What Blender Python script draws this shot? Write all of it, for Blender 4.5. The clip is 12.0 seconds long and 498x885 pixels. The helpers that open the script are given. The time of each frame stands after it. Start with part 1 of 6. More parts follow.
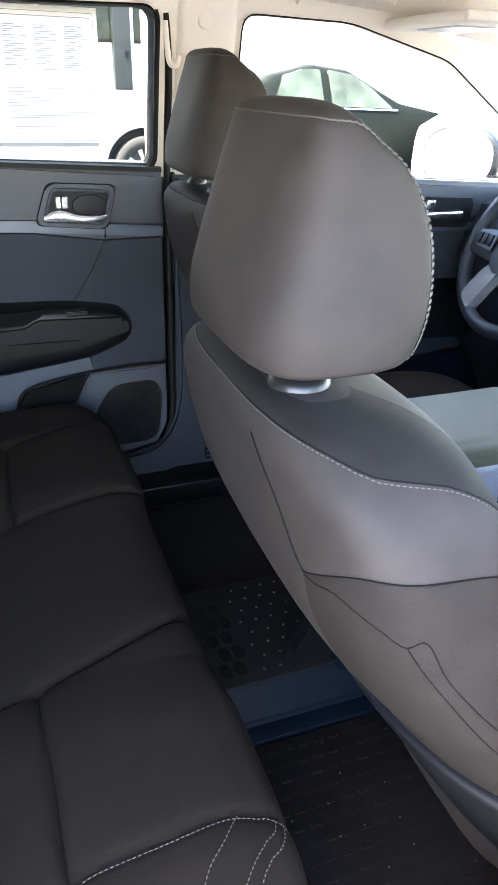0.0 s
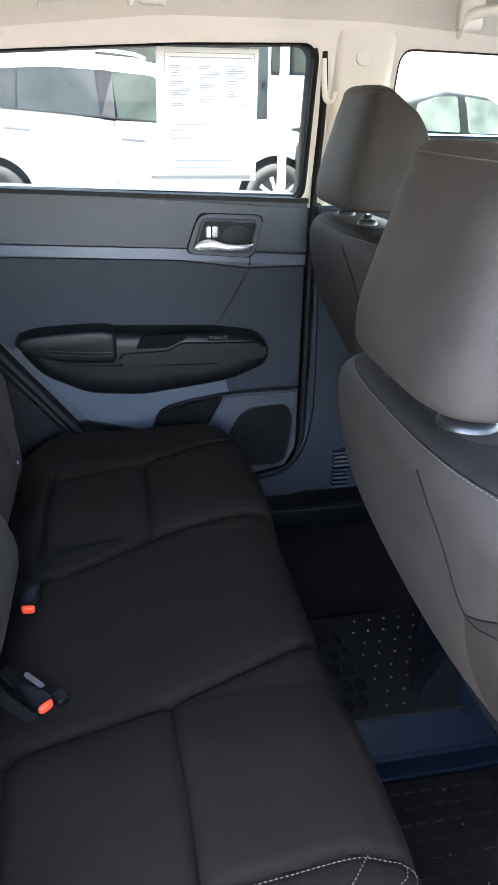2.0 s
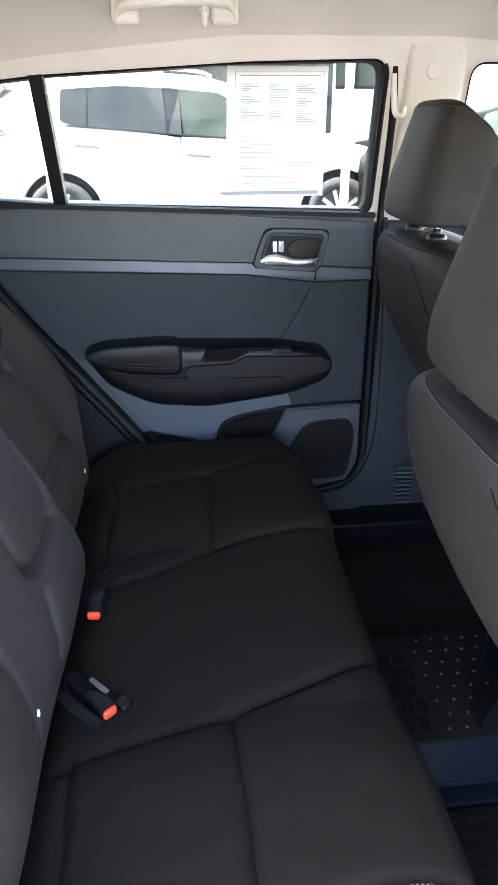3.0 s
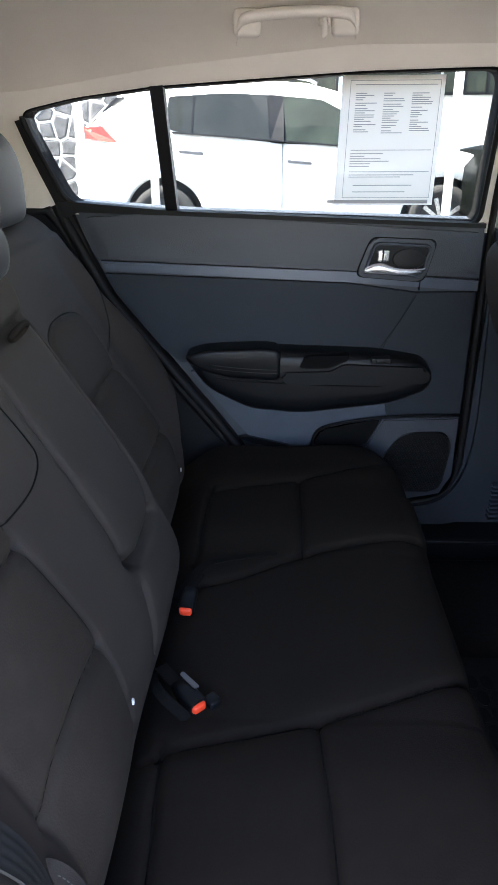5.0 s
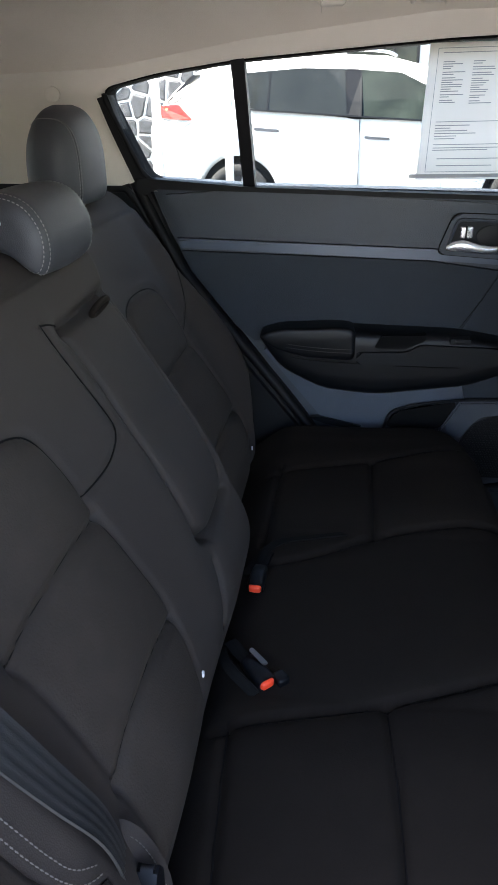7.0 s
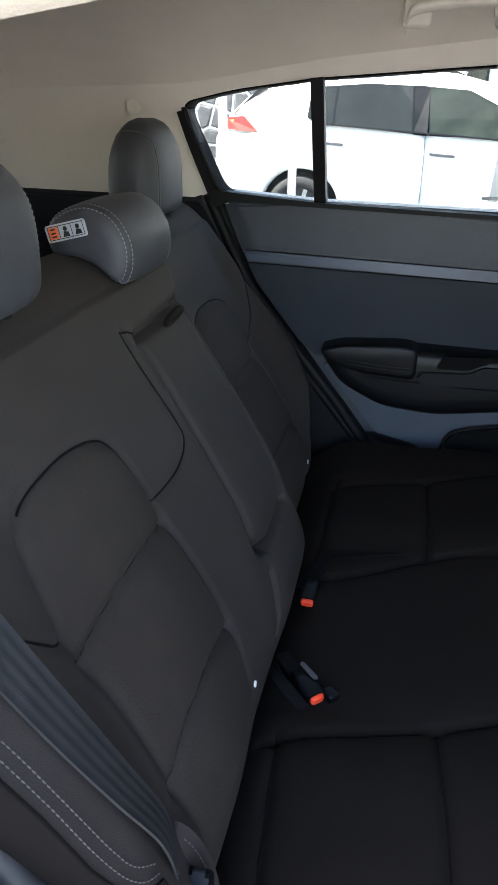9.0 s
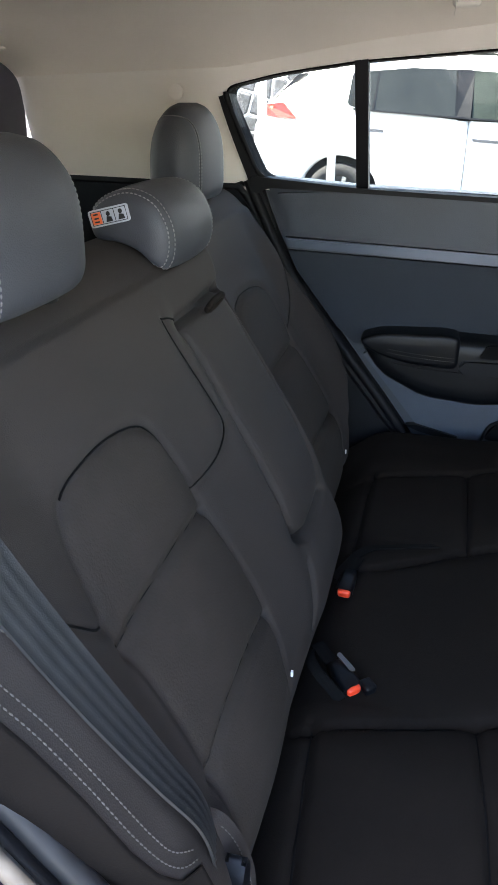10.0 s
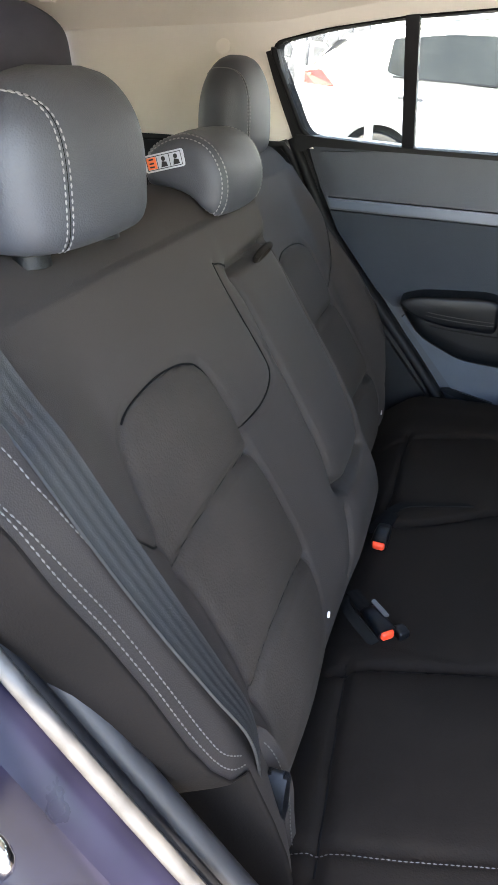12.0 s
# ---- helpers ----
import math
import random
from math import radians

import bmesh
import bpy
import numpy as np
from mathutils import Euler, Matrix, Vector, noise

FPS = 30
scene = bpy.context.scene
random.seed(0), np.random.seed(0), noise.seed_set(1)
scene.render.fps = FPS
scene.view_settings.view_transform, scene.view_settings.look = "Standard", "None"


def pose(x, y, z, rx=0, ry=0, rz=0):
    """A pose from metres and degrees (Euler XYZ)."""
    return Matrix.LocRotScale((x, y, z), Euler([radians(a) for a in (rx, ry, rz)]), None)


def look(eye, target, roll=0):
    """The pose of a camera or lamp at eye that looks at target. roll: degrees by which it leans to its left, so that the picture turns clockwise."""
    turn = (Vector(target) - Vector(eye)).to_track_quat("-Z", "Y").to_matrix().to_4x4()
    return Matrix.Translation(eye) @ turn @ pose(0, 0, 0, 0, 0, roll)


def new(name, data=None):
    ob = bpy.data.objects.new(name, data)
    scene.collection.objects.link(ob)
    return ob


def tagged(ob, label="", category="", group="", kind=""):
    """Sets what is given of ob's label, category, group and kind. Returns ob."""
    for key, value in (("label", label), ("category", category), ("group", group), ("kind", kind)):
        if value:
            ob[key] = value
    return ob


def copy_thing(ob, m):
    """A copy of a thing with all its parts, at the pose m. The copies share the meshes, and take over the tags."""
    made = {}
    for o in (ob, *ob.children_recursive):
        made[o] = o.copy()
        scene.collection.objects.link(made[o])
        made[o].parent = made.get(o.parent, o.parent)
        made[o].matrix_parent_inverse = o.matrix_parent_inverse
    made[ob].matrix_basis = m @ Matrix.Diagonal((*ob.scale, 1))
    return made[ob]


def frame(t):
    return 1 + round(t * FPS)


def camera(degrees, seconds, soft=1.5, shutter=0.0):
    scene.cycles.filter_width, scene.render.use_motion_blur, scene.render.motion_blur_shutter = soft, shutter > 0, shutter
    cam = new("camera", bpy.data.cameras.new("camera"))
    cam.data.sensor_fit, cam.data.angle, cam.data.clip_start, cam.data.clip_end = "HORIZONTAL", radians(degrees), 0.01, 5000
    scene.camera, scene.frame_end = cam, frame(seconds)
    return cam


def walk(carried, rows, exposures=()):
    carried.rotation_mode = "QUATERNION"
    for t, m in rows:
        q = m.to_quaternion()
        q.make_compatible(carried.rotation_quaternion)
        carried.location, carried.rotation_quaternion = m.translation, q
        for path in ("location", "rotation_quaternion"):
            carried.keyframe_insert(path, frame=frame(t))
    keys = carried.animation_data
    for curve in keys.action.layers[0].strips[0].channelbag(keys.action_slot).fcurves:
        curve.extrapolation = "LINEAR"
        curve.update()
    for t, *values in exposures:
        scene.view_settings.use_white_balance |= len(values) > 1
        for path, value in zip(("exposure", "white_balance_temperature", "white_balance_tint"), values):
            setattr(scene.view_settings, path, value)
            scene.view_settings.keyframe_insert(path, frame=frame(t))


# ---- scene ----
# A sport-utility car seen through its open right rear door.
# x runs to the car's nose, y to its left side, z up; the ground is z = 0.
cam = camera(39.5, 12.0)
PATH = [
    (0, (-0.363, -0.868, 1.246), (0.268, 0.792, 0.325), 1.7),
    (0.5, (-0.374, -0.865, 1.25), (0.204, 0.825, 0.35), 1.9),
    (1, (-0.389, -0.866, 1.254), (0.123, 0.855, 0.373), 1.9),
    (1.5, (-0.403, -0.865, 1.255), (0.037, 0.872, 0.367), 1.8),
    (2, (-0.411, -0.862, 1.258), (-0.074, 0.907, 0.389), 0.8),
    (2.5, (-0.416, -0.86, 1.259), (-0.156, 0.926, 0.398), 0.3),
    (3, (-0.423, -0.863, 1.262), (-0.246, 0.944, 0.423), -0.3),
    (5, (-0.447, -0.869, 1.267), (-0.509, 0.952, 0.443), -0.3),
    (5.5, (-0.452, -0.868, 1.264), (-0.583, 0.944, 0.429), -1.1),
    (6, (-0.45, -0.868, 1.266), (-0.62, 0.939, 0.426), -1.9),
    (6.5, (-0.451, -0.864, 1.262), (-0.666, 0.928, 0.4), -2.0),
    (7, (-0.458, -0.866, 1.261), (-0.71, 0.917, 0.39), -1.4),
    (9, (-0.484, -0.878, 1.27), (-0.861, 0.895, 0.425), 0.3),
    (9.5, (-0.491, -0.875, 1.268), (-0.912, 0.882, 0.41), 0.4),
    (10, (-0.493, -0.874, 1.265), (-0.961, 0.863, 0.393), -0.2),
    (10.5, (-0.499, -0.882, 1.263), (-1.002, 0.846, 0.39), -0.2),
    (11, (-0.505, -0.888, 1.254), (-1.038, 0.814, 0.348), -0.1),
    (11.5, (-0.506, -0.9, 1.247), (-1.043, 0.788, 0.317), 0.1),
    (12, (-0.508, -0.915, 1.241), (-1.033, 0.772, 0.305), 0.5),
]
EXPOSURES = [(0, 5.4, 7250, 15), (2.5, 5.4, 6900, 14), (5.0, 4.45, 6950, 16), (7.0, 4.2, 6950, 15), (9.0, 4.2, 6900, 13), (10.5, 4.85, 7150, 14), (11.2, 5.15, 7400, 14), (12, 5.25, 7500, 14)]
walk(cam, [(t, look(eye, target, roll)) for t, eye, target, roll in PATH], EXPOSURES)

# ---------------------------------------------------------------- light
world = bpy.data.worlds.new("sky")
scene.world = world
world.use_nodes = True
wn = world.node_tree.nodes
sky = wn.new("ShaderNodeTexSky")
sky.sky_type = 'NISHITA'
sky.sun_disc = False
sky.sun_elevation = radians(58)
sky.sun_rotation = radians(256)
wn["Background"].inputs["Strength"].default_value = 0.12
world.node_tree.links.new(sky.outputs[0], wn["Background"].inputs["Color"])
sun = new("sun", bpy.data.lights.new("sun", 'SUN'))
sun.data.energy = 5.0
sun.data.angle = radians(0.5)
sun.data.color = (1.0, 0.95, 0.87)
sun.matrix_world = look((-12, -3.0, 20), (0, 0, 0))


# ---------------------------------------------------------------- materials
def material(name, color, rough=0.5, metal=0.0, grain=0.0, grain_size=0.002, mottle=0.15, mottle_size=0.08, spec=0.5, weave=0.0, twill=0.0):
    """A surface with a base colour, fine relief and blotches at real size."""
    m = bpy.data.materials.new(name)
    m.use_nodes = True
    n, l = m.node_tree.nodes, m.node_tree.links
    b = n["Principled BSDF"]
    b.inputs["Roughness"].default_value = rough
    b.inputs["Metallic"].default_value = metal
    b.inputs["Specular IOR Level"].default_value = spec
    co = n.new("ShaderNodeTexCoord")
    t = n.new("ShaderNodeTexNoise")
    t.inputs["Scale"].default_value = 1 / mottle_size
    t.inputs["Detail"].default_value = 5
    l.new(co.outputs["Object"], t.inputs["Vector"])
    r = n.new("ShaderNodeMapRange")
    r.inputs["From Min"].default_value, r.inputs["From Max"].default_value = 0.3, 0.7
    r.inputs["To Min"].default_value, r.inputs["To Max"].default_value = 1 - mottle, 1 + mottle
    l.new(t.outputs["Fac"], r.inputs["Value"])
    mul = n.new("ShaderNodeVectorMath")
    mul.operation = 'SCALE'
    mul.inputs[0].default_value = color[:3]
    l.new(r.outputs[0], mul.inputs["Scale"])
    l.new(mul.outputs[0], b.inputs["Base Color"])
    rr = n.new("ShaderNodeMapRange")
    rr.inputs["To Min"].default_value, rr.inputs["To Max"].default_value = max(rough - 0.08, 0), min(rough + 0.08, 1)
    l.new(t.outputs["Fac"], rr.inputs["Value"])
    l.new(rr.outputs[0], b.inputs["Roughness"])
    if grain:
        g = n.new("ShaderNodeTexVoronoi" if not weave else "ShaderNodeTexNoise")
        g.inputs["Scale"].default_value = 1 / grain_size
        l.new(co.outputs["Object"], g.inputs["Vector"])
        bump = n.new("ShaderNodeBump")
        bump.inputs["Strength"].default_value = grain
        bump.inputs["Distance"].default_value = 0.0006
        l.new(g.outputs[0], bump.inputs["Height"])
        l.new(bump.outputs[0], b.inputs["Normal"])
    if twill:
        mp = n.new("ShaderNodeMapping")
        mp.inputs["Rotation"].default_value = (0.3, 0.62, 0.5)
        l.new(co.outputs["Object"], mp.inputs["Vector"])
        wv = n.new("ShaderNodeTexWave")
        wv.inputs["Scale"].default_value = 0.314 / twill
        wv.inputs["Distortion"].default_value = 0.6
        wv.inputs["Detail"].default_value = 1.0
        l.new(mp.outputs[0], wv.inputs["Vector"])
        wr = n.new("ShaderNodeMapRange")
        wr.inputs["To Min"].default_value, wr.inputs["To Max"].default_value = 0.94, 1.06
        l.new(wv.outputs["Fac"], wr.inputs["Value"])
        m2 = n.new("ShaderNodeMath")
        m2.operation = 'MULTIPLY'
        l.new(r.outputs[0], m2.inputs[0])
        l.new(wr.outputs[0], m2.inputs[1])
        l.new(m2.outputs[0], mul.inputs["Scale"])
    return m


# Bench cover, cushion cloth and insert are darkened in place of low cabin shade.
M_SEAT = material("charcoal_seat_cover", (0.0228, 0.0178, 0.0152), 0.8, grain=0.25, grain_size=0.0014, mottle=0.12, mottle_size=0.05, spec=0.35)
M_SEAT2 = material("charcoal_leatherette", (0.034, 0.036, 0.042), 0.52, grain=0.3, grain_size=0.0016, mottle=0.12, mottle_size=0.05, spec=0.45)
# Darker than the insert cloth: shade over the cushion is put into it.
M_CLOTH = material("charcoal_cloth_shade_toned", (0.0092, 0.0070, 0.0054), 0.9, grain=0.5, grain_size=0.0022, mottle=0.15, mottle_size=0.03, spec=0.1, weave=1)
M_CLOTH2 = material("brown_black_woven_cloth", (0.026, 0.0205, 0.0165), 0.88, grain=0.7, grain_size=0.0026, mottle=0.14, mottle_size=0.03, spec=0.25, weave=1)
M_LEATHER = material("grey_brown_twill", (0.0235, 0.0196, 0.0180), 0.68, grain=0.3, grain_size=0.0012, twill=0.0016, mottle=0.2, mottle_size=0.045, spec=0.22)
# Side cloth kept near black; the roof's shade on it is in the colour.
M_SIDE = material("shade_dark_side_cloth", (0.0070, 0.0056, 0.0048), 0.92, grain=0.5, grain_size=0.002, mottle=0.2, spec=0.08, weave=1)
M_THREAD2 = material("dark_beige_thread", (0.060, 0.056, 0.051), 0.8)
M_THREAD3 = material("white_thread", (0.18, 0.176, 0.170), 0.8)
M_SEAM = material("black_seam", (0.004, 0.004, 0.004), 0.9, spec=0.1)
M_SHOULDER = material("dark_smooth_leatherette", (0.0105, 0.0096, 0.0092), 0.72, grain=0.25, grain_size=0.0014, mottle=0.15, mottle_size=0.04, spec=0.15)
M_THREAD = material("pale_thread", (0.085, 0.079, 0.070), 0.8)
# Door trim, insert and lower plastic lightened for light missing on the far door.
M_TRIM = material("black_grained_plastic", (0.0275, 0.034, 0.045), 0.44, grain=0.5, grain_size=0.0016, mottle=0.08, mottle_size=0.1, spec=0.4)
M_TRIM2 = material("black_smooth_plastic", (0.0026, 0.0032, 0.0044), 0.4, grain=0.2, grain_size=0.001, mottle=0.08, spec=0.22)
M_INSERT = material("soft_black_insert", (0.0170, 0.0218, 0.029), 0.55, grain=0.35, grain_size=0.0016, mottle=0.08, mottle_size=0.1, spec=0.18)
M_LOWER = material("blue_black_door_plastic", (0.041, 0.052, 0.070), 0.48, grain=0.4, grain_size=0.0016, mottle=0.08, mottle_size=0.1, spec=0.4)
M_PULL = material("dark_graphite_plastic", (0.0038, 0.0047, 0.0062), 0.5, mottle=0.05, spec=0.2)
M_STRIP = material("satin_graphite_trim", (0.062, 0.078, 0.106), 0.36, metal=0.3, mottle=0.05)
M_LINER = material("cream_headliner_cloth", (0.76, 0.70, 0.61), 0.95, grain=0.6, grain_size=0.0025, mottle=0.05, mottle_size=0.2, spec=0.1, weave=1)
M_PILLAR = material("cream_pillar_plastic", (0.76, 0.71, 0.63), 0.6, grain=0.3, grain_size=0.0015, mottle=0.04, mottle_size=0.2)
M_CHROME = material("satin_chrome", (0.75, 0.76, 0.78), 0.16, metal=1.0, mottle=0.03)
M_STEEL = material("dull_steel", (0.13, 0.13, 0.14), 0.42, metal=0.7, mottle=0.1)
M_RUBBER = material("black_rubber", (0.004, 0.0042, 0.005), 0.6, mottle=0.2, mottle_size=0.02, spec=0.2)
M_CARPET = material("black_carpet", (0.010, 0.0095, 0.0095), 0.97, grain=1.0, grain_size=0.003, mottle=0.35, mottle_size=0.01, spec=0.1, weave=1)
M_MAT = material("black_rubber_mat", (0.0058, 0.0060, 0.0060), 0.6, grain=0.4, grain_size=0.0015, mottle=0.25, mottle_size=0.03, spec=0.12)
M_BLUE = material("blue_black_plastic", (0.0028, 0.0054, 0.0105), 0.5, grain=0.3, grain_size=0.002, mottle=0.15, spec=0.07)
# Belt grey lowered to carry shade missing over the bench side.
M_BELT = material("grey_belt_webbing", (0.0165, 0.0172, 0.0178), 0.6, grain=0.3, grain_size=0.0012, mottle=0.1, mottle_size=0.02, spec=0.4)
M_RED = material("red_button", (0.75, 0.055, 0.02), 0.35, mottle=0.05)
M_PAPER = material("white_paper", (0.78, 0.78, 0.77), 0.9, mottle=0.02)
M_INK = material("grey_ink", (0.40, 0.40, 0.41), 0.9)
M_COLLAR = material("dull_grey_plastic", (0.009, 0.009, 0.010), 0.35, mottle=0.08)
M_BULB = material("soft_grey_black_rubber", (0.016, 0.016, 0.017), 0.5, mottle=0.2, mottle_size=0.02, spec=0.4)
M_BODY = material("dark_violet_blue_paint", (0.0085, 0.0078, 0.0165), 0.3, metal=0.0, mottle=0.35, mottle_size=0.05, spec=0.25)
M_WHITE = material("white_car_paint", (0.80, 0.80, 0.79), 0.25, mottle=0.02, mottle_size=0.5)
M_BOARD = material("slate_back_board_plastic", (0.0048, 0.0054, 0.0066), 0.55, grain=0.35, grain_size=0.0016, mottle=0.1, spec=0.15)
# Real ribs; the darker tone carries light falling off down the backrest.
M_RIB = material("falloff_ribbed_seat_cloth", (0.0160, 0.0134, 0.0122), 0.85, grain=0.4, grain_size=0.0015, twill=0.0028, mottle=0.18, mottle_size=0.05, spec=0.1)
M_SILVER = material("dark_grey_green_car_paint", (0.0028, 0.0036, 0.0034), 0.35, metal=0.0, spec=0.02, mottle=0.05, mottle_size=0.5)
M_TAIL = material("red_lamp_plastic", (0.34, 0.018, 0.010), 0.2, mottle=0.1, mottle_size=0.03)
M_LAMPW = material("clear_lamp_plastic", (0.62, 0.60, 0.58), 0.2, mottle=0.1)
M_TYRE = material("tyre_rubber", (0.022, 0.022, 0.022), 0.8, mottle=0.2)
M_ALLOY = material("alloy_rim", (0.42, 0.42, 0.43), 0.3, metal=0.8)
M_GROUND = material("dark_low_bounce_ground", (0.075, 0.074, 0.072), 0.9, grain=0.4, grain_size=0.01, mottle=0.15, mottle_size=0.6)
M_STONE = material("dark_lava_stone", (0.085, 0.085, 0.09), 0.9, grain=1.0, grain_size=0.02, mottle=0.4, mottle_size=0.1)
M_MORTAR = material("pale_mortar", (0.62, 0.61, 0.58), 0.95, grain=0.6, grain_size=0.01, mottle=0.1)
M_WALL = material("white_wall_paint", (0.78, 0.77, 0.74), 0.9, grain=0.3, grain_size=0.01, mottle=0.05, mottle_size=0.6)
M_LENS = material("tinted_dark_glass", (0.015, 0.0165, 0.015), 0.1, mottle=0.2, mottle_size=0.22, spec=0.3)
M_CONSOLE = material("sage_grey_leatherette", (0.074, 0.073, 0.050), 0.5, grain=0.3, grain_size=0.0016, mottle=0.1, mottle_size=0.05)
M_ORANGE = material("orange_print", (0.80, 0.16, 0.05), 0.6)
M_DUCT = material("grey_galvanised_steel", (0.016, 0.018, 0.018), 0.45, metal=0.3, mottle=0.3, mottle_size=0.3)
M_LABEL = material("pale_label_film", (0.40, 0.42, 0.45), 0.5, mottle=0.03)

M_LENS2 = material("pale_green_car_glass", (0.020, 0.025, 0.020), 0.08, mottle=0.4, mottle_size=0.2, spec=0.2)
M_STRIP2 = material("grey_shutter_paint", (0.35, 0.35, 0.34), 0.6, mottle=0.15)
M_PALE = material("pale_blue_grey_plastic", (0.17, 0.18, 0.21), 0.4, mottle=0.05)
# Pale tone stands for light caught along the flange and rail edges.
M_BEAD = material("lit_edge_pale", (0.048, 0.046, 0.043), 0.55, mottle=0.3, mottle_size=0.02)
M_STUD = material("pale_grit", (0.028, 0.026, 0.024), 0.7)
M_MAT2 = material("worn_rubber_tread", (0.0055, 0.0050, 0.0050), 0.8, mottle=0.3, mottle_size=0.02, spec=0.06)
M_TAILTRIM = material("violet_grey_tailgate_plastic", (0.085, 0.083, 0.105), 0.5, grain=0.3, grain_size=0.0016, mottle=0.1, spec=0.3)
M_LEVER = material("bright_satin_silver", (0.62, 0.63, 0.65), 0.24, metal=0.75, mottle=0.03)

def glass_material(name, tint, reflect):
    m = bpy.data.materials.new(name)
    m.use_nodes = True
    n, l = m.node_tree.nodes, m.node_tree.links
    n.remove(n["Principled BSDF"])
    tr, gl, mix = n.new("ShaderNodeBsdfTransparent"), n.new("ShaderNodeBsdfGlossy"), n.new("ShaderNodeMixShader")
    tr.inputs["Color"].default_value = tint
    gl.inputs["Roughness"].default_value = 0.02
    fr = n.new("ShaderNodeFresnel")
    fr.inputs["IOR"].default_value = 1.35
    l.new(fr.outputs[0], mix.inputs[0])
    l.new(tr.outputs[0], mix.inputs[1])
    l.new(gl.outputs[0], mix.inputs[2])
    l.new(mix.outputs[0], n["Material Output"].inputs["Surface"])
    return m


def paper_material():
    m = bpy.data.materials.new("thin_white_paper")
    m.use_nodes = True
    n, l = m.node_tree.nodes, m.node_tree.links
    mix, tr = n.new("ShaderNodeMixShader"), n.new("ShaderNodeBsdfTranslucent")
    b = n["Principled BSDF"]
    b.inputs["Base Color"].default_value = (0.9, 0.9, 0.89, 1)
    b.inputs["Roughness"].default_value = 0.9
    tr.inputs["Color"].default_value = (0.99, 0.95, 0.90, 1)
    mix.inputs[0].default_value = 0.95
    l.new(b.outputs[0], mix.inputs[1])
    l.new(tr.outputs[0], mix.inputs[2])
    l.new(mix.outputs[0], n["Material Output"].inputs["Surface"])
    return m


M_SHEET = paper_material()
M_GLASS = glass_material("window_glass", (0.86, 0.90, 0.88, 1), 0.05)
# Dark tint added to hold light back from the cargo trim.
M_DARKGLASS = glass_material("light_blocking_glass", (0.16, 0.17, 0.17, 1), 0.05)
# Tint added only to tone down the overbright yard behind the pane.
M_DIMGLASS = glass_material("yard_dimming_glass", (0.52, 0.55, 0.54, 1), 0.05)


# ---------------------------------------------------------------- mesh helpers
def mesh_object(name, bm, mat, parent=None, label="", smooth=True):
    bmesh.ops.recalc_face_normals(bm, faces=bm.faces)
    for ed in bm.edges:
        if len(ed.link_faces) == 2 and ed.calc_face_angle(0) > 0.9:
            ed.smooth = False
    me = bpy.data.meshes.new(name)
    bm.to_mesh(me)
    bm.free()
    me.materials.append(mat)
    for p in me.polygons:
        p.use_smooth = smooth
    ob = new(name, me)
    if parent:
        ob.parent = parent
    if label:
        ob["label"] = label
    return ob


def part(name, bm, mat, parent, label="", smooth=True):
    return mesh_object(name, bm, mat, parent, label, smooth)


def thing(name, label, category, group="", kind="", at=(0, 0, 0)):
    e = new(name)
    e.empty_display_size = 0.05
    e.location = at
    return tagged(e, label, category, group, kind)


def add_box(bm, x0, x1, y0, y1, z0, z1, bevel=0.0, segs=2):
    r = bmesh.ops.create_cube(bm, size=1, matrix=Matrix.Translation(((x0 + x1) / 2, (y0 + y1) / 2, (z0 + z1) / 2)) @ Matrix.Diagonal((x1 - x0, y1 - y0, z1 - z0, 1)))
    if bevel:
        edges = list({e for v in r["verts"] for e in v.link_edges})
        bmesh.ops.bevel(bm, geom=edges, offset=bevel, segments=segs, affect='EDGES', profile=0.6)
    return bm


def box(x0, x1, y0, y1, z0, z1, bevel=0.0, segs=2):
    return add_box(bmesh.new(), x0, x1, y0, y1, z0, z1, bevel, segs)


def add_loft(bm, rings, closed=True, caps=True):
    """Skin through rings with equal counts of points."""
    vs = [[bm.verts.new(p) for p in ring] for ring in rings]
    n = len(vs[0])
    for a, b in zip(vs, vs[1:]):
        for i in range(n if closed else n - 1):
            j = (i + 1) % n
            bm.faces.new((a[i], a[j], b[j], b[i]))
    if caps and closed:
        bm.faces.new(vs[0][::-1])
        bm.faces.new(vs[-1])
    return bm


def loft(rings, closed=True, caps=True):
    return add_loft(bmesh.new(), rings, closed, caps)


def smooth_line(pts, per=6):
    """A Catmull-Rom curve through points of any dimension."""
    p = [np.array(q, float) for q in pts]
    p = [2 * p[0] - p[1]] + p + [2 * p[-1] - p[-2]]
    out = []
    for a, b, c, d in zip(p, p[1:], p[2:], p[3:]):
        for k in range(per):
            t = k / per
            out.append(0.5 * (2 * b + (c - a) * t + (2 * a - 5 * b + 4 * c - d) * t * t + (3 * b - a - 3 * c + d) * t ** 3))
    out.append(p[-2])
    return out


def add_tube(bm, pts, r, sides=6, flat=1.0):
    pts = [Vector(p) for p in pts]
    rings = []
    up = Vector((0.13, 0.21, 0.97))
    for i, p in enumerate(pts):
        d = (pts[min(i + 1, len(pts) - 1)] - pts[max(i - 1, 0)]).normalized()
        a = d.cross(up).normalized()
        b = d.cross(a)
        rings.append([p + a * math.cos(2 * math.pi * k / sides) * r + b * math.sin(2 * math.pi * k / sides) * r * flat for k in range(sides)])
    return add_loft(bm, rings)


def tube(pts, r, sides=6, flat=1.0):
    return add_tube(bmesh.new(), pts, r, sides, flat)


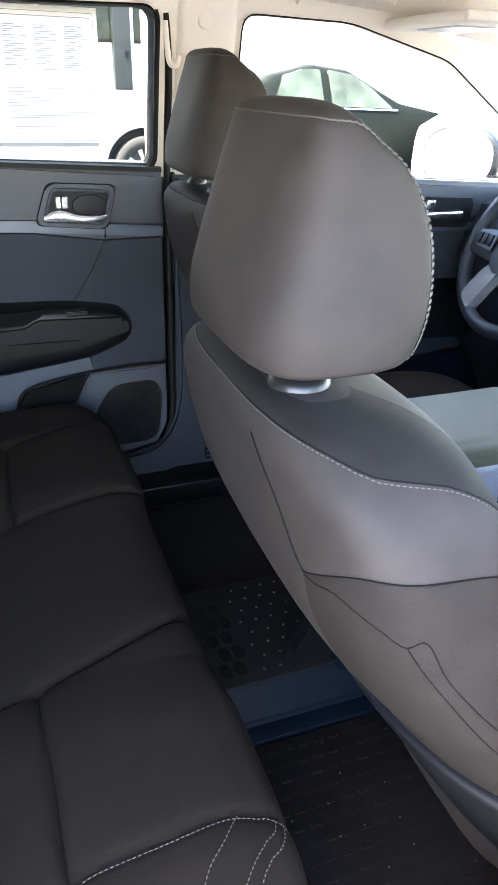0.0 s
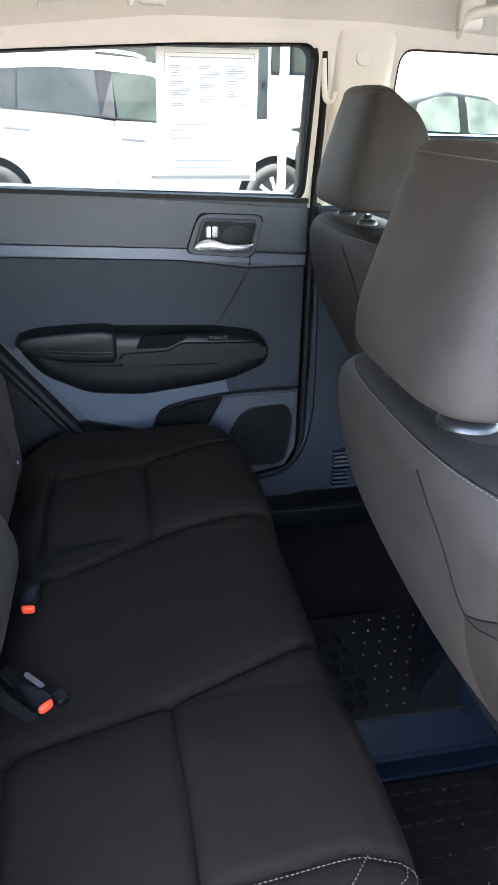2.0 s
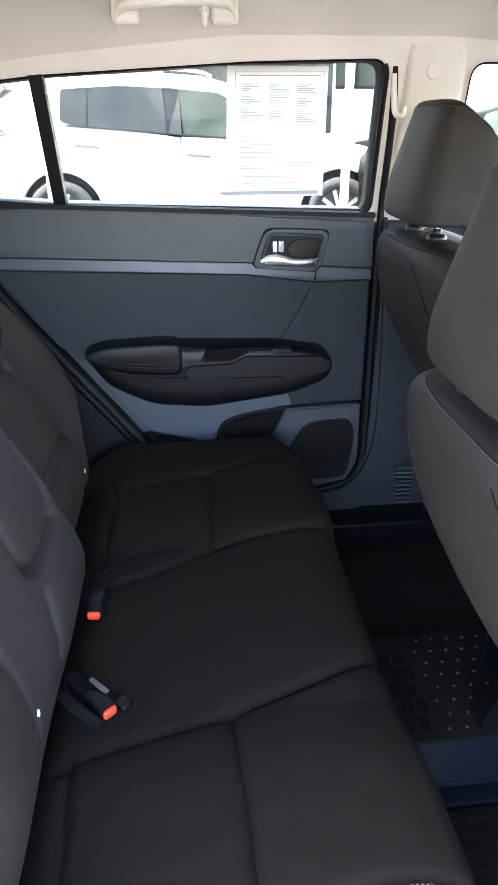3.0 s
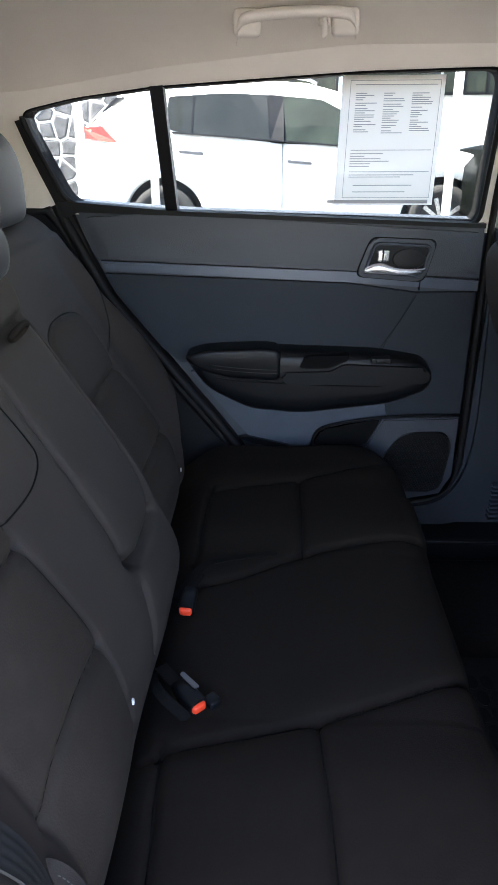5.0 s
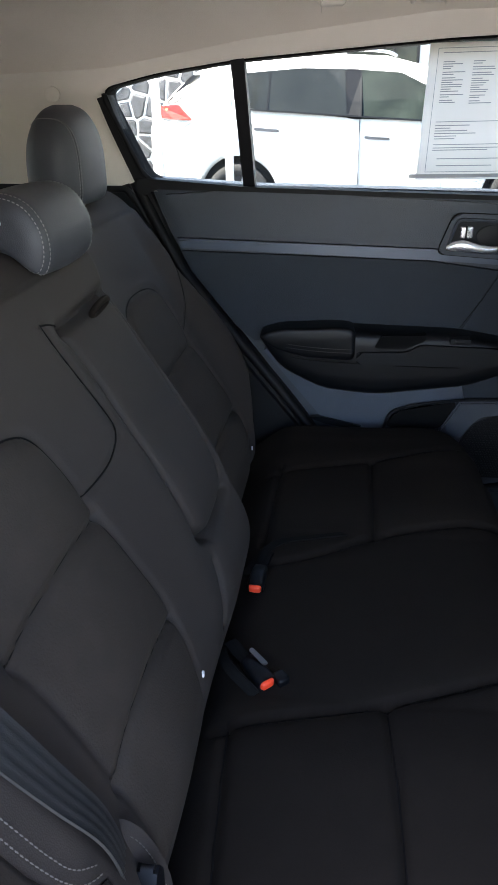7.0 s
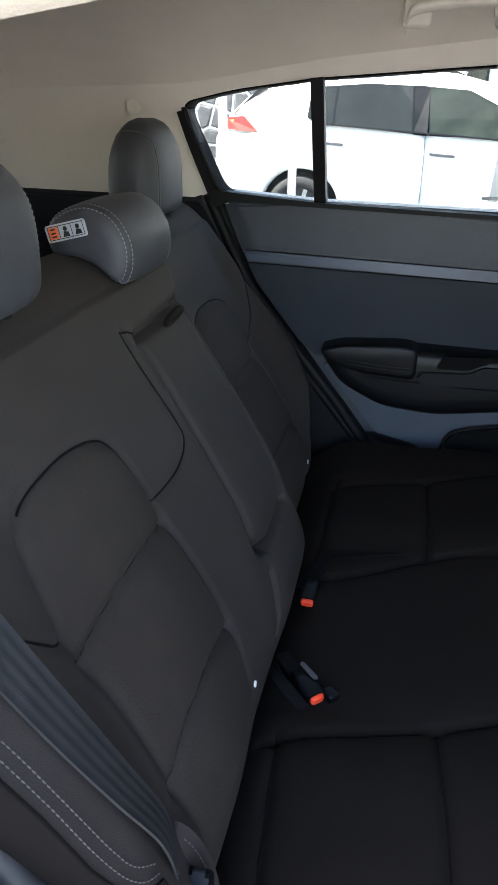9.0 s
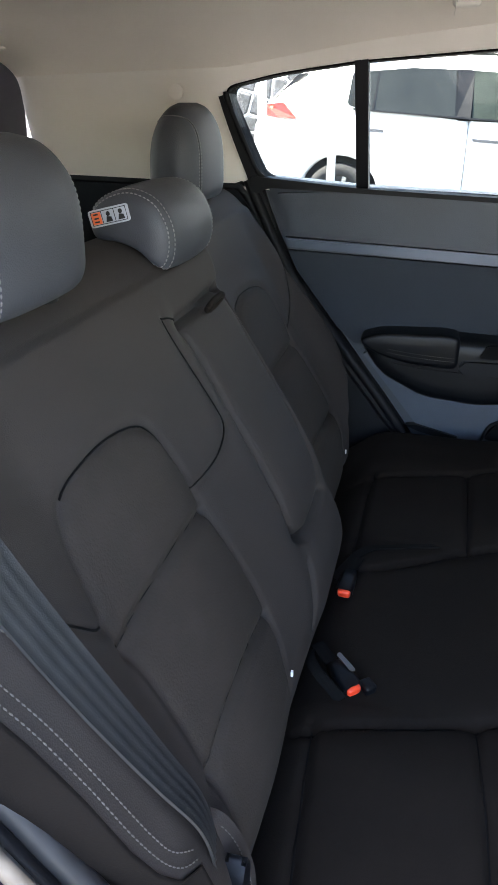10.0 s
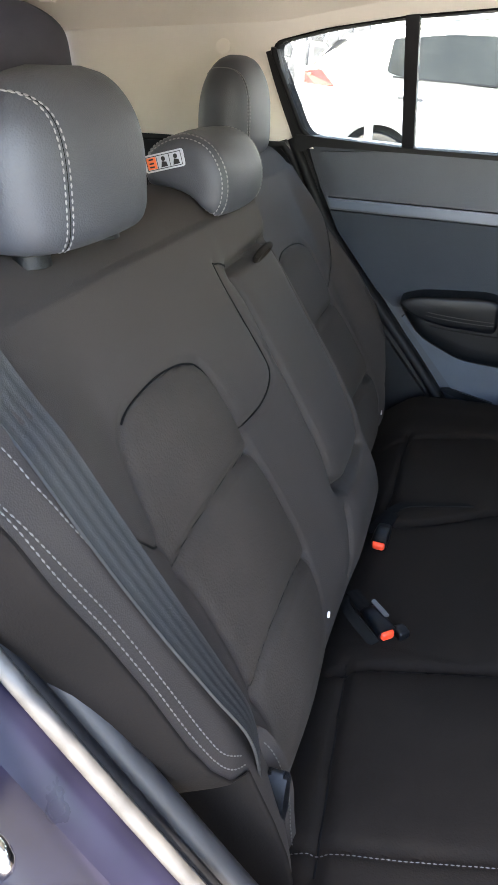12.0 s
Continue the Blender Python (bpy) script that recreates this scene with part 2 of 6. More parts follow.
def add_stitches(bm, pts, r=0.0007, long=0.0036, gap=0.0019):
    """A dashed row of small thread stitches along a line."""
    pts = [Vector(p) for p in pts]
    cum = [0.0]
    for a, b in zip(pts, pts[1:]):
        cum.append(cum[-1] + (b - a).length)

    def at(s):
        for i in range(len(pts) - 1):
            if cum[i + 1] >= s:
                f = (s - cum[i]) / max(cum[i + 1] - cum[i], 1e-9)
                return pts[i].lerp(pts[i + 1], f)
        return pts[-1]
    s = 0.0
    while s + long < cum[-1]:
        a, b = at(s), at(s + long)
        m = (a + b) / 2
        d = (b - a).normalized()
        side = d.cross(Vector((0.3, 0.2, 0.93))).normalized()
        up = d.cross(side)
        ring = []
        for q, w in ((a, 0.55), (m, 1.15), (b, 0.55)):
            ring.append([q + side * r * w, q + up * r * w, q - side * r * w, q - up * r * w])
        add_loft(bm, ring)
        s += long + gap
    return bm


def poly_prism(outline, axis, a, b, bevel=0.0, segs=2):
    """A closed outline (two coordinates) pushed along an axis from a to b, with bevelled rims."""
    bm = bmesh.new()

    def put(p, c):
        return {"x": (c, p[0], p[1]), "y": (p[0], c, p[1]), "z": (p[0], p[1], c)}[axis]
    lo = [bm.verts.new(put(p, a)) for p in outline]
    hi = [bm.verts.new(put(p, b)) for p in outline]
    n = len(outline)
    f1, f2 = bm.faces.new(lo[::-1]), bm.faces.new(hi)
    for i in range(n):
        bm.faces.new((lo[i], lo[(i + 1) % n], hi[(i + 1) % n], hi[i]))
    if bevel:
        bmesh.ops.bevel(bm, geom=list(f1.edges) + list(f2.edges), offset=bevel, segments=segs, affect='EDGES')
    for f in bm.faces:
        if len(f.verts) > 4:
            for ed in f.edges:
                ed.smooth = False
    return bm


def rounded(outline, r=0.02, per=5):
    """Rounds the corners of a closed outline in the plane."""
    out = []
    n = len(outline)
    for i in range(n):
        p, a, b = (np.array(outline[k % n], float) for k in (i, i - 1, i + 1))
        da, db = a - p, b - p
        ra = min(r, 0.45 * np.linalg.norm(da), 0.45 * np.linalg.norm(db))
        s, e = p + da / np.linalg.norm(da) * ra, p + db / np.linalg.norm(db) * ra
        for k in range(per + 1):
            t = k / per
            out.append(tuple((1 - t) ** 2 * s + 2 * t * (1 - t) * p + t * t * e))
    return out


def inside(poly, X, Y):
    """Which grid points lie inside a closed outline."""
    res = np.zeros(X.shape, bool)
    n = len(poly)
    for i in range(n):
        (x0, y0), (x1, y1) = poly[i], poly[(i + 1) % n]
        if y0 == y1:
            continue
        hit = ((Y < y1) != (Y < y0)) & (X < (x1 - x0) * (Y - y0) / (y1 - y0) + x0)
        res ^= hit
    return res


def line_distance(line, X, Y):
    best = np.full(X.shape, 9.0)
    for (x0, y0), (x1, y1) in zip(line, line[1:]):
        dx, dy = x1 - x0, y1 - y0
        t = np.clip(((X - x0) * dx + (Y - y0) * dy) / (dx * dx + dy * dy + 1e-12), 0, 1)
        best = np.minimum(best, np.hypot(X - x0 - t * dx, Y - y0 - t * dy))
    return best


def groove(line, X, Y, depth=0.006, width=0.006):
    return -depth * np.exp(-(line_distance(line, X, Y) / width) ** 2) - 0.35 * depth * np.exp(-(line_distance(line, X, Y) / (4 * width)) ** 2)


def grid_object(name, P, mat, parent, label="", back=None, shell=0.0):
    """A sheet through the points P[i, j]; back: a vector that gives it a closed rear side, shell: a sheet of even thickness."""
    nu, nv = P.shape[:2]
    verts = P.reshape(-1, 3).tolist()
    ids = np.arange(nu * nv).reshape(nu, nv)
    faces = np.stack([ids[:-1, :-1], ids[1:, :-1], ids[1:, 1:], ids[:-1, 1:]], -1).reshape(-1, 4).tolist()
    if shell:
        base = len(verts)
        verts += (P + np.array([0, 0, shell])).reshape(-1, 3).tolist()
        faces += [[base + k for k in f[::-1]] for f in faces]
        edge = [*ids[:, 0], *ids[-1, 1:], *ids[-2::-1, -1], *ids[0, -2:0:-1]]
        m = len(edge)
        faces += [[int(edge[k]), base + int(edge[k]), base + int(edge[(k + 1) % m]), int(edge[(k + 1) % m])] for k in range(m)]
    if back is not None:
        edge = [*ids[:, 0], *ids[-1, 1:], *ids[-2::-1, -1], *ids[0, -2:0:-1]]
        base = len(verts)
        for e in edge:
            verts.append((P.reshape(-1, 3)[e] + np.array(back)).tolist())
        m = len(edge)
        for k in range(m):
            faces.append([int(edge[k]), base + k, base + (k + 1) % m, int(edge[(k + 1) % m])])
        faces.append([base + k for k in range(m)])
    me = bpy.data.meshes.new(name)
    me.from_pydata(verts, [], faces)
    bm = bmesh.new()
    bm.from_mesh(me)
    bpy.data.meshes.remove(me)
    return part(name, bm, mat, parent, label)


def ring_se(cx, cy, cz, hx, hy, power=3.0, n=28, tilt=0.0):
    """A level superellipse ring round (cx, cy, cz)."""
    out = []
    for k in range(n):
        a = 2 * math.pi * k / n
        c, s = math.cos(a), math.sin(a)
        out.append((cx + hx * math.copysign(abs(c) ** (2 / power), c), cy + hy * math.copysign(abs(s) ** (2 / power), s), cz))
    return out


# ---------------------------------------------------------------- the setting outside
# Unseen ground; its dark tone is chosen to bounce less light into the cabin.
ground = tagged(mesh_object("ground", box(-400, 400, -400, 400, -0.3, 0.0), M_GROUND, smooth=False), "yard ground out of view, darkened to bounce less light", "ground", kind="structure")


# ---------------------------------------------------------------- the car: shell
def glass_y(z):
    return 0.70 - 0.267 * (z - 1.07)


def side_panel(name, outline, mat, label, category, holes=(), inner=0.0, thick=0.05, sign=1, kind="structure", parent=None):
    """A wall in the slope of the side glass, with openings, from a fine grid of its outline (x, z)."""
    bm = bmesh.new()
    loops = [outline, *holes]
    edges = []
    for lp in loops:
        vs = [bm.verts.new((x, 0, z)) for x, z in lp]
        edges += [bm.edges.new((vs[i], vs[(i + 1) % len(vs)])) for i in range(len(vs))]
    bmesh.ops.triangle_fill(bm, use_beauty=True, use_dissolve=False, edges=edges)
    r = bmesh.ops.extrude_face_region(bm, geom=list(bm.faces))
    top = {v for v in r["geom"] if isinstance(v, bmesh.types.BMVert)}
    for v in bm.verts:
        y = glass_y(v.co.z) if v.co.z > 1.07 else 0.70
        v.co.y = sign * (y + inner + (thick if v in top else 0.0))
    ob = mesh_object(name, bm, mat, parent, label, smooth=False)
    if not parent:
        tagged(ob, label, category, kind=kind)
    return ob


LINER_X = [-1.85, -1.4, -0.95, -0.66, -0.3, 0.1, 0.5, 0.8, 1.05]
LINER_Z = [1.26, 1.325, 1.335, 1.365, 1.39, 1.39, 1.37, 1.33, 1.27]


def liner_z(x, y):
    return np.interp(x, LINER_X, LINER_Z) + 0.10 * (1 - np.abs(y / 0.63) ** 7.0)


xs, ys = np.linspace(-1.85, 1.05, 90), 0.63 * np.sin(np.linspace(-math.pi / 2, math.pi / 2, 56))
X, Y = np.meshgrid(xs, ys, indexing="ij")
P = np.stack([X, Y, liner_z(X, Y)], -1)
liner = grid_object("ceiling", P, M_LINER, None, shell=0.012)
tagged(liner, "cream woven cloth headliner of the car", "headliner", kind="structure")
P2 = np.stack([X, Y * 1.06, liner_z(X, Y) + 0.06], -1)
roof = tagged(grid_object("roof_panel", P2, M_BODY, None, shell=0.012), "dark violet-blue painted steel car roof", "car roof", kind="structure")

floor = tagged(mesh_object("car_floor", box(-1.85, 1.45, -0.74, 0.74, 0.22, 0.28), M_CARPET, smooth=False), "black carpeted car floor", "floor", kind="structure")

WINDOW = rounded([(-0.955, 1.300), (-0.885, 1.122), (-0.662, 1.103), (-0.004, 1.076), (-0.006, 1.372), (-0.273, 1.366), (-0.675, 1.343), (-0.837, 1.324)], 0.03)
FRONT_WINDOW = rounded([(0.165, 1.365), (0.165, 1.07), (1.02, 1.03), (0.95, 1.13), (0.66, 1.30), (0.40, 1.36)], 0.03)
side_panel("wall_left", [(-1.42, 1.106), (-0.96, 1.106), (-0.93, 1.118), (-0.88, 1.10), (0.0, 1.06), (1.1, 1.0), (1.06, 1.08), (0.72, 1.31), (0.5, 1.40), (0.1, 1.41), (-0.3, 1.41), (-0.66, 1.39), (-1.05, 1.36), (-1.42, 1.35)],
                        M_PILLAR, "cream plastic pillars and roof rail trim", "pillar trim", [WINDOW, FRONT_WINDOW], inner=0.002, thick=0.06)

OUT = [(-1.80, 1.04), (-1.80, 0.45), (-1.62, 0.40), (-1.10, 0.72), (-0.70, 0.60), (-0.45, 0.28), (1.42, 0.28), (1.30, 0.95), (1.10, 1.01), (0.0, 1.04)]
tagged(mesh_object("wall_outer", poly_prism(OUT, "y", 0.845, 0.875, 0.01), M_BODY, smooth=False), "dark violet-blue painted outer body side", "car side", kind="structure")
# Added sheet, out of sight, that stops daylight leaking through the trim gaps.
BACKING = [(-1.42, 1.10), (-1.42, 0.26), (1.40, 0.26), (1.25, 0.95), (1.05, 1.03), (0.0, 1.06), (-0.9, 1.10)]
tagged(mesh_object("wall_inner", poly_prism(BACKING, "y", 0.785, 0.798), M_TRIM2, smooth=False), "black sheet added behind the door trim against light leaks", "car side", kind="structure")

# rear door
DOOR = [(0.012, 1.085), (0.012, 0.47), (-0.02, 0.41), (-0.10, 0.395), (-0.40, 0.395), (-0.497, 0.525), (-0.645, 0.725), (-0.806, 0.927), (-0.895, 1.105), (-0.88, 1.125), (-0.66, 1.108)]
door = thing("rear_door", "closed left rear door with black plastic trim", "car door", at=(-0.4, 0.75, 0.4))


def dpart(name, bm, mat, label="", parent=door, smooth=False):
    ob = part(name, bm, mat, parent, label, smooth)
    if parent is door:
        ob.matrix_parent_inverse = Matrix.Translation((0.4, -0.75, -0.4))
    return ob


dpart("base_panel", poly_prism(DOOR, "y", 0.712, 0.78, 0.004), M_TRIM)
dpart("outer_skin", poly_prism([(x, min(z, 1.045)) for x, z in DOOR[:-1]], "y", 0.80, 0.84, 0.01), M_BODY)
UPPER = [(0.008, 1.078), (0.010, 0.965), (-0.272, 0.983), (-0.813, 1.004), (-0.872, 1.112), (-0.66, 1.104)]
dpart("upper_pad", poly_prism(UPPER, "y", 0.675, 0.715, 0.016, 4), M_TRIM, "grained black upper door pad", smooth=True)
STRIP = [(0.010, 0.958), (0.010, 0.935), (-0.272, 0.955), (-0.822, 0.9797), (-0.830, 1.0006), (-0.272, 0.978)]
dpart("accent_strip", poly_prism(STRIP, "y", 0.688, 0.715, 0.004), M_STRIP, "satin graphite accent strip")
INSERT = [(-0.1212, 0.930), (-0.272, 0.950), (-0.824, 0.972), (-0.802, 0.927), (-0.702, 0.80), (-0.66, 0.765), (-0.2007, 0.78)]
dpart("insert_panel", poly_prism(INSERT, "y", 0.6985, 0.716, 0.0005), M_INSERT, "soft black door insert")
FRONTAL = [(0.008, 0.932), (0.008, 0.634), (-0.165, 0.630), (-0.20, 0.780), (-0.1205, 0.930)]
dpart("front_panel", poly_prism(FRONTAL, "y", 0.6985, 0.716, 0.0005), M_INSERT, "soft black front of the door panel")
LOWER = [(-0.166, 0.630), (-0.22, 0.622), (-0.33, 0.595), (-0.36, 0.545), (-0.475, 0.545), (-0.638, 0.74), (-0.60, 0.775), (-0.2005, 0.775)]
dpart("lower_panel", poly_prism(LOWER, "y", 0.698, 0.716, 0.0015), M_LOWER, "grained blue-black lower door panel")
window = thing("window_1", "side window of the left rear door, tint added to dim the yard", "car window", kind="structure")
bm = bmesh.new()
vs = [bm.verts.new((x, glass_y(z) + 0.022, z)) for x, z in WINDOW]
f = bm.faces.new(vs)
bmesh.ops.solidify(bm, geom=[f], thickness=0.004)
pane = part("pane", bm, M_DIMGLASS, window, smooth=False)
pane.visible_shadow = False
bar = [(-0.687, 1.3425), (-0.661, 1.3445), (-0.651, 1.095), (-0.676, 1.095)]
bm = bmesh.new()
a = [bm.verts.new((x, glass_y(z) - 0.002, z)) for x, z in bar]
b = [bm.verts.new((x, glass_y(z) + 0.035, z)) for x, z in bar]
bm.faces.new(a)
bm.faces.new(b[::-1])
for i in range(4):
    bm.faces.new((a[i], b[i], b[(i + 1) % 4], a[(i + 1) % 4]))
part("divider_bar", bm, M_TRIM2, window, "black divider bar", smooth=False)
chan = []
for x, z in WINDOW + WINDOW[:1]:
    cx, cz = x + (-0.45 - x) * 0.006, z + (1.22 - z) * 0.02
    chan.append([(x, glass_y(z) - 0.001, z), (cx, glass_y(cz) - 0.001, cz), (cx, glass_y(cz) + 0.066, cz), (x, glass_y(z) + 0.066, z)])
part("glass_channel", loft(chan), M_SEAM, window, "black rubber glass channel", smooth=False)
line = [(x, glass_y(z) - 0.004, z) for x, z in WINDOW[3:27]]
part("window_seal", tube(line, 0.0055, 8), M_RUBBER, window, "black rubber window seal")


# ---------------------------------------------------------------- rear bench
def back_profile(v, lean):
    """Front face of the backrest: (x, z) at the height v, which rolls over at the top."""
    set_back = 0.03 if lean > 0.5 else 0.0
    pts = [(-0.655, 0.50), (-0.615, 0.634), (-0.615 - lean * 0.40, 1.034), (-0.635 - lean * 0.43, 1.085), (-0.675 - lean * 0.44, 1.115), (-0.73 - lean * 0.44, 1.112), (-0.755 - lean * 0.44, 1.07), (-0.76 - lean * 0.44, 0.95)]
    vv = [0.50, 0.634, 1.034, 1.09, 1.135, 1.19, 1.235, 1.35]
    fine = smooth_line([(a, *b) for a, b in zip(vv, pts)], 8)
    t = np.array([q[0] for q in fine])
    return np.interp(v, t, [q[1] for q in fine]) - set_back, np.interp(v, t, [q[2] for q in fine])


def smoothstep(a, b, x):
    t = np.clip((x - a) / (b - a), 0, 1)
    return t * t * (3 - 2 * t)


def sheet_points(U, V, lean, relief, step):
    x, z = back_profile(V, lean)
    h = relief(U, V)
    dx, dz = np.gradient(x, step, axis=1), np.gradient(z, step, axis=1)
    ln = np.hypot(dx, dz)
    return np.stack([x + dz / ln * h, U, z - dx / ln * h], -1)


def near_edge(V):
    """Where the stitched edge of the wide section's cover lies at each height."""
    return np.interp(V, [0.5, 0.728, 0.745, 0.77, 0.80, 0.855, 0.905, 0.95, 1.0, 1.06, 1.2], [-0.553, -0.556, -0.582, -0.596, -0.605, -0.613, -0.623, -0.635, -0.643, -0.645, -0.645])


def backrest(name, y0, y1, lean, relief, parent, label, panel, step=0.005, outer=None):
    """A backrest cover; the faces inside the panel outline become a woven insert of its own."""
    us, vs = np.arange(y0, y1 + 1e-6, step), np.arange(0.50, 1.35, step)
    U, V = np.meshgrid(us, vs, indexing="ij")
    if y0 < -0.6:
        inner = np.maximum(y0, near_edge(V) - 0.022)
        U = y1 + (U - y1) / (y0 - y1) * (inner - y1)
    if outer:
        U = y0 + (U - y0) / (y1 - y0) * (outer(V) - y0)
    P = sheet_points(U, V, lean, relief, step)
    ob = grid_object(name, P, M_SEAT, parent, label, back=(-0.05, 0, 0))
    mask = inside(panel, U, V)
    Q = P.copy()
    e = np.array([0.9, 0, 0.4])
    bm = bmesh.new()
    ids = {}
    for i, j in zip(*np.nonzero(mask)):
        ids[i, j] = bm.verts.new(Q[i, j] + e * 0.0012)
    for (i, j), v in list(ids.items()):
        q = [ids.get(k) for k in ((i, j), (i + 1, j), (i + 1, j + 1), (i, j + 1))]
        if all(q):
            bm.faces.new(q)
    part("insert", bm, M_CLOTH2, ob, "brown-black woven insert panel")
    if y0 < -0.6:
        # Darkened strip beyond the stitches holds the shade on the bolster's side.
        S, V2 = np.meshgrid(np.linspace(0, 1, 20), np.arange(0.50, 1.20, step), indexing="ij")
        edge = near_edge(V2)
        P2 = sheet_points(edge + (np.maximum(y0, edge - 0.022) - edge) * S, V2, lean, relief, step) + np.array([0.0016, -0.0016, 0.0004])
        grid_object("side_cloth", P2, M_SIDE, ob, "side cloth of the bolster, roof shade in its dark colour")
    return ob


PANEL = smooth_line([(-0.452, 0.60), (-0.455, 0.713), (-0.464, 0.82), (-0.474, 0.865), (-0.478, 0.89), (-0.475, 0.922), (-0.468, 0.953), (-0.456, 0.974), (-0.436, 0.985), (-0.395, 0.990), (-0.352, 0.990), (-0.306, 0.982), (-0.280, 0.968), (-0.265, 0.935), (-0.255, 0.889), (-0.252, 0.866), (-0.234, 0.78), (-0.224, 0.713), (-0.237, 0.637), (-0.24, 0.60)], 4)
CUT1 = smooth_line([(-0.252, 0.866), (-0.338, 0.875), (-0.40, 0.873), (-0.445, 0.868), (-0.474, 0.860)], 6)
CUT2 = smooth_line([(-0.224, 0.713), (-0.31, 0.729), (-0.37, 0.733), (-0.42, 0.725), (-0.457, 0.711)], 6)
CURVE = smooth_line([(-0.254, 0.891), (-0.188, 0.888), (-0.150, 0.894), (-0.125, 0.907), (-0.120, 0.927), (-0.126, 0.974), (-0.137, 1.042)], 6)


TUCK = smooth_line([(-0.556, 0.938), (-0.542, 0.930), (-0.518, 0.911), (-0.497, 0.895), (-0.484, 0.889)], 6)


PANEL_FAR = smooth_line([(0.43, 0.58), (0.433, 0.62), (0.456, 0.646), (0.459, 0.695), (0.438, 0.768), (0.414, 0.847), (0.418, 0.886), (0.408, 0.945), (0.378, 0.962), (0.314, 0.970), (0.257, 0.966), (0.215, 0.94), (0.20, 0.86), (0.19, 0.70), (0.19, 0.58)], 6)
CUT1_FAR = smooth_line([(0.414, 0.848), (0.33, 0.850), (0.262, 0.847), (0.205, 0.845)], 6)
CUT2_FAR = smooth_line([(0.459, 0.695), (0.355, 0.703), (0.285, 0.703), (0.20, 0.70)], 6)
CURVE_FAR = smooth_line([(0.425, 0.872), (0.47, 0.885), (0.50, 0.905), (0.525, 0.947), (0.541, 0.99), (0.545, 1.05)], 6)


def edge_roll(U, y0, y1, r=0.05, depth=0.05):
    e = np.minimum(U - y0, y1 - U)
    return -depth * np.clip(1 - e / r, 0, 1) ** 2.2


ARM_LEFT = smooth_line([(-0.140, 1.044), (-0.116, 1.038), (-0.096, 1.028), (-0.090, 0.985), (-0.093, 0.90), (-0.094, 0.78), (-0.090, 0.735), (-0.070, 0.722), (0.02, 0.722), (0.060, 0.730), (0.074, 0.76), (0.080, 0.82), (0.086, 0.94), (0.090, 1.03)], 6)


def far_edge(V):
    """How far the narrow section reaches to the door at each height."""
    return np.interp(V, [0.50, 0.606, 0.645, 0.70, 0.73, 0.765, 0.80, 0.843, 0.90, 0.951, 1.003, 1.05, 1.101, 1.16], [0.50, 0.510, 0.525, 0.565, 0.595, 0.615, 0.615, 0.600, 0.572, 0.555, 0.555, 0.565, 0.58, 0.59])


def arm_bulge(U, V):
    """The middle with the fold-down armrest stands forward towards its foot."""
    return 0.024 * smoothstep(1.04, 0.76, V) * smoothstep(0.54, 0.66, V) * smoothstep(-0.22, -0.04, U)


def relief_near(U, V):
    h = groove(PANEL, U, V) * (0.75 + 0.25 * smoothstep(-0.46, -0.37, U)) + groove(CUT1, U, V, 0.008) + groove(CUT2, U, V, 0.008) + groove(CURVE, U, V, 0.003, 0.004)
    h += 0.012 * np.exp(-((U + 0.36) / 0.09) ** 2) * smoothstep(0.55, 0.66, V) * (1 - smoothstep(0.95, 1.05, V))
    h += 0.035 * smoothstep(-0.46, -0.57, U) * (1 - smoothstep(0.98, 1.1, V))
    h += arm_bulge(U, V) + groove(ARM_LEFT[14:], U, V, 0.009, 0.004) + groove([(-0.088, 0.733), (-0.06, 0.716), (0.02, 0.714), (0.07, 0.722)], U, V, 0.016, 0.007) + groove([(-0.093, 1.027), (0.0, 1.030), (0.088, 1.034)], U, V, 0.016, 0.007)
    h += groove(TUCK, U, V, 0.004, 0.005) + groove([(-0.085, 0.69), (-0.10, 0.655), (-0.115, 0.61)], U, V, 0.010, 0.005)
    return h + edge_roll(U, -0.72, 0.112, 0.025, 0.03) - 0.15 * np.clip((near_edge(V) - 0.003 - U) / 0.018, 0, 1) ** 1.5


def relief_far(U, V):
    h = groove(PANEL_FAR, U, V) + groove(CUT1_FAR, U, V, 0.008) + groove(CUT2_FAR, U, V, 0.008) + groove(CURVE_FAR, U, V, 0.003, 0.004)
    h += 0.008 * np.exp(-((U - 0.34) / 0.09) ** 2) * smoothstep(0.55, 0.66, V) * (1 - smoothstep(0.95, 1.05, V))
    h += 0.03 * smoothstep(0.46, 0.57, U) * (1 - smoothstep(0.98, 1.1, V))
    e = np.minimum(U - 0.118, far_edge(V) - U)
    return h - 0.045 * np.clip(1 - e / 0.03, 0, 1) ** 2.2


bench_back = thing("rear_bench", "charcoal rear seat backrest split sixty to forty, with stitched panels", "rear bench", at=(0, 0, 0))
backrest("wide_section", -0.659, 0.112, 0.4375, relief_near, bench_back, "wide section with fold-down armrest", PANEL, 0.004)
backrest("narrow_section", 0.118, 0.62, 0.52, relief_far, bench_back, "narrow section, reclined a little further", PANEL_FAR, outer=far_edge)


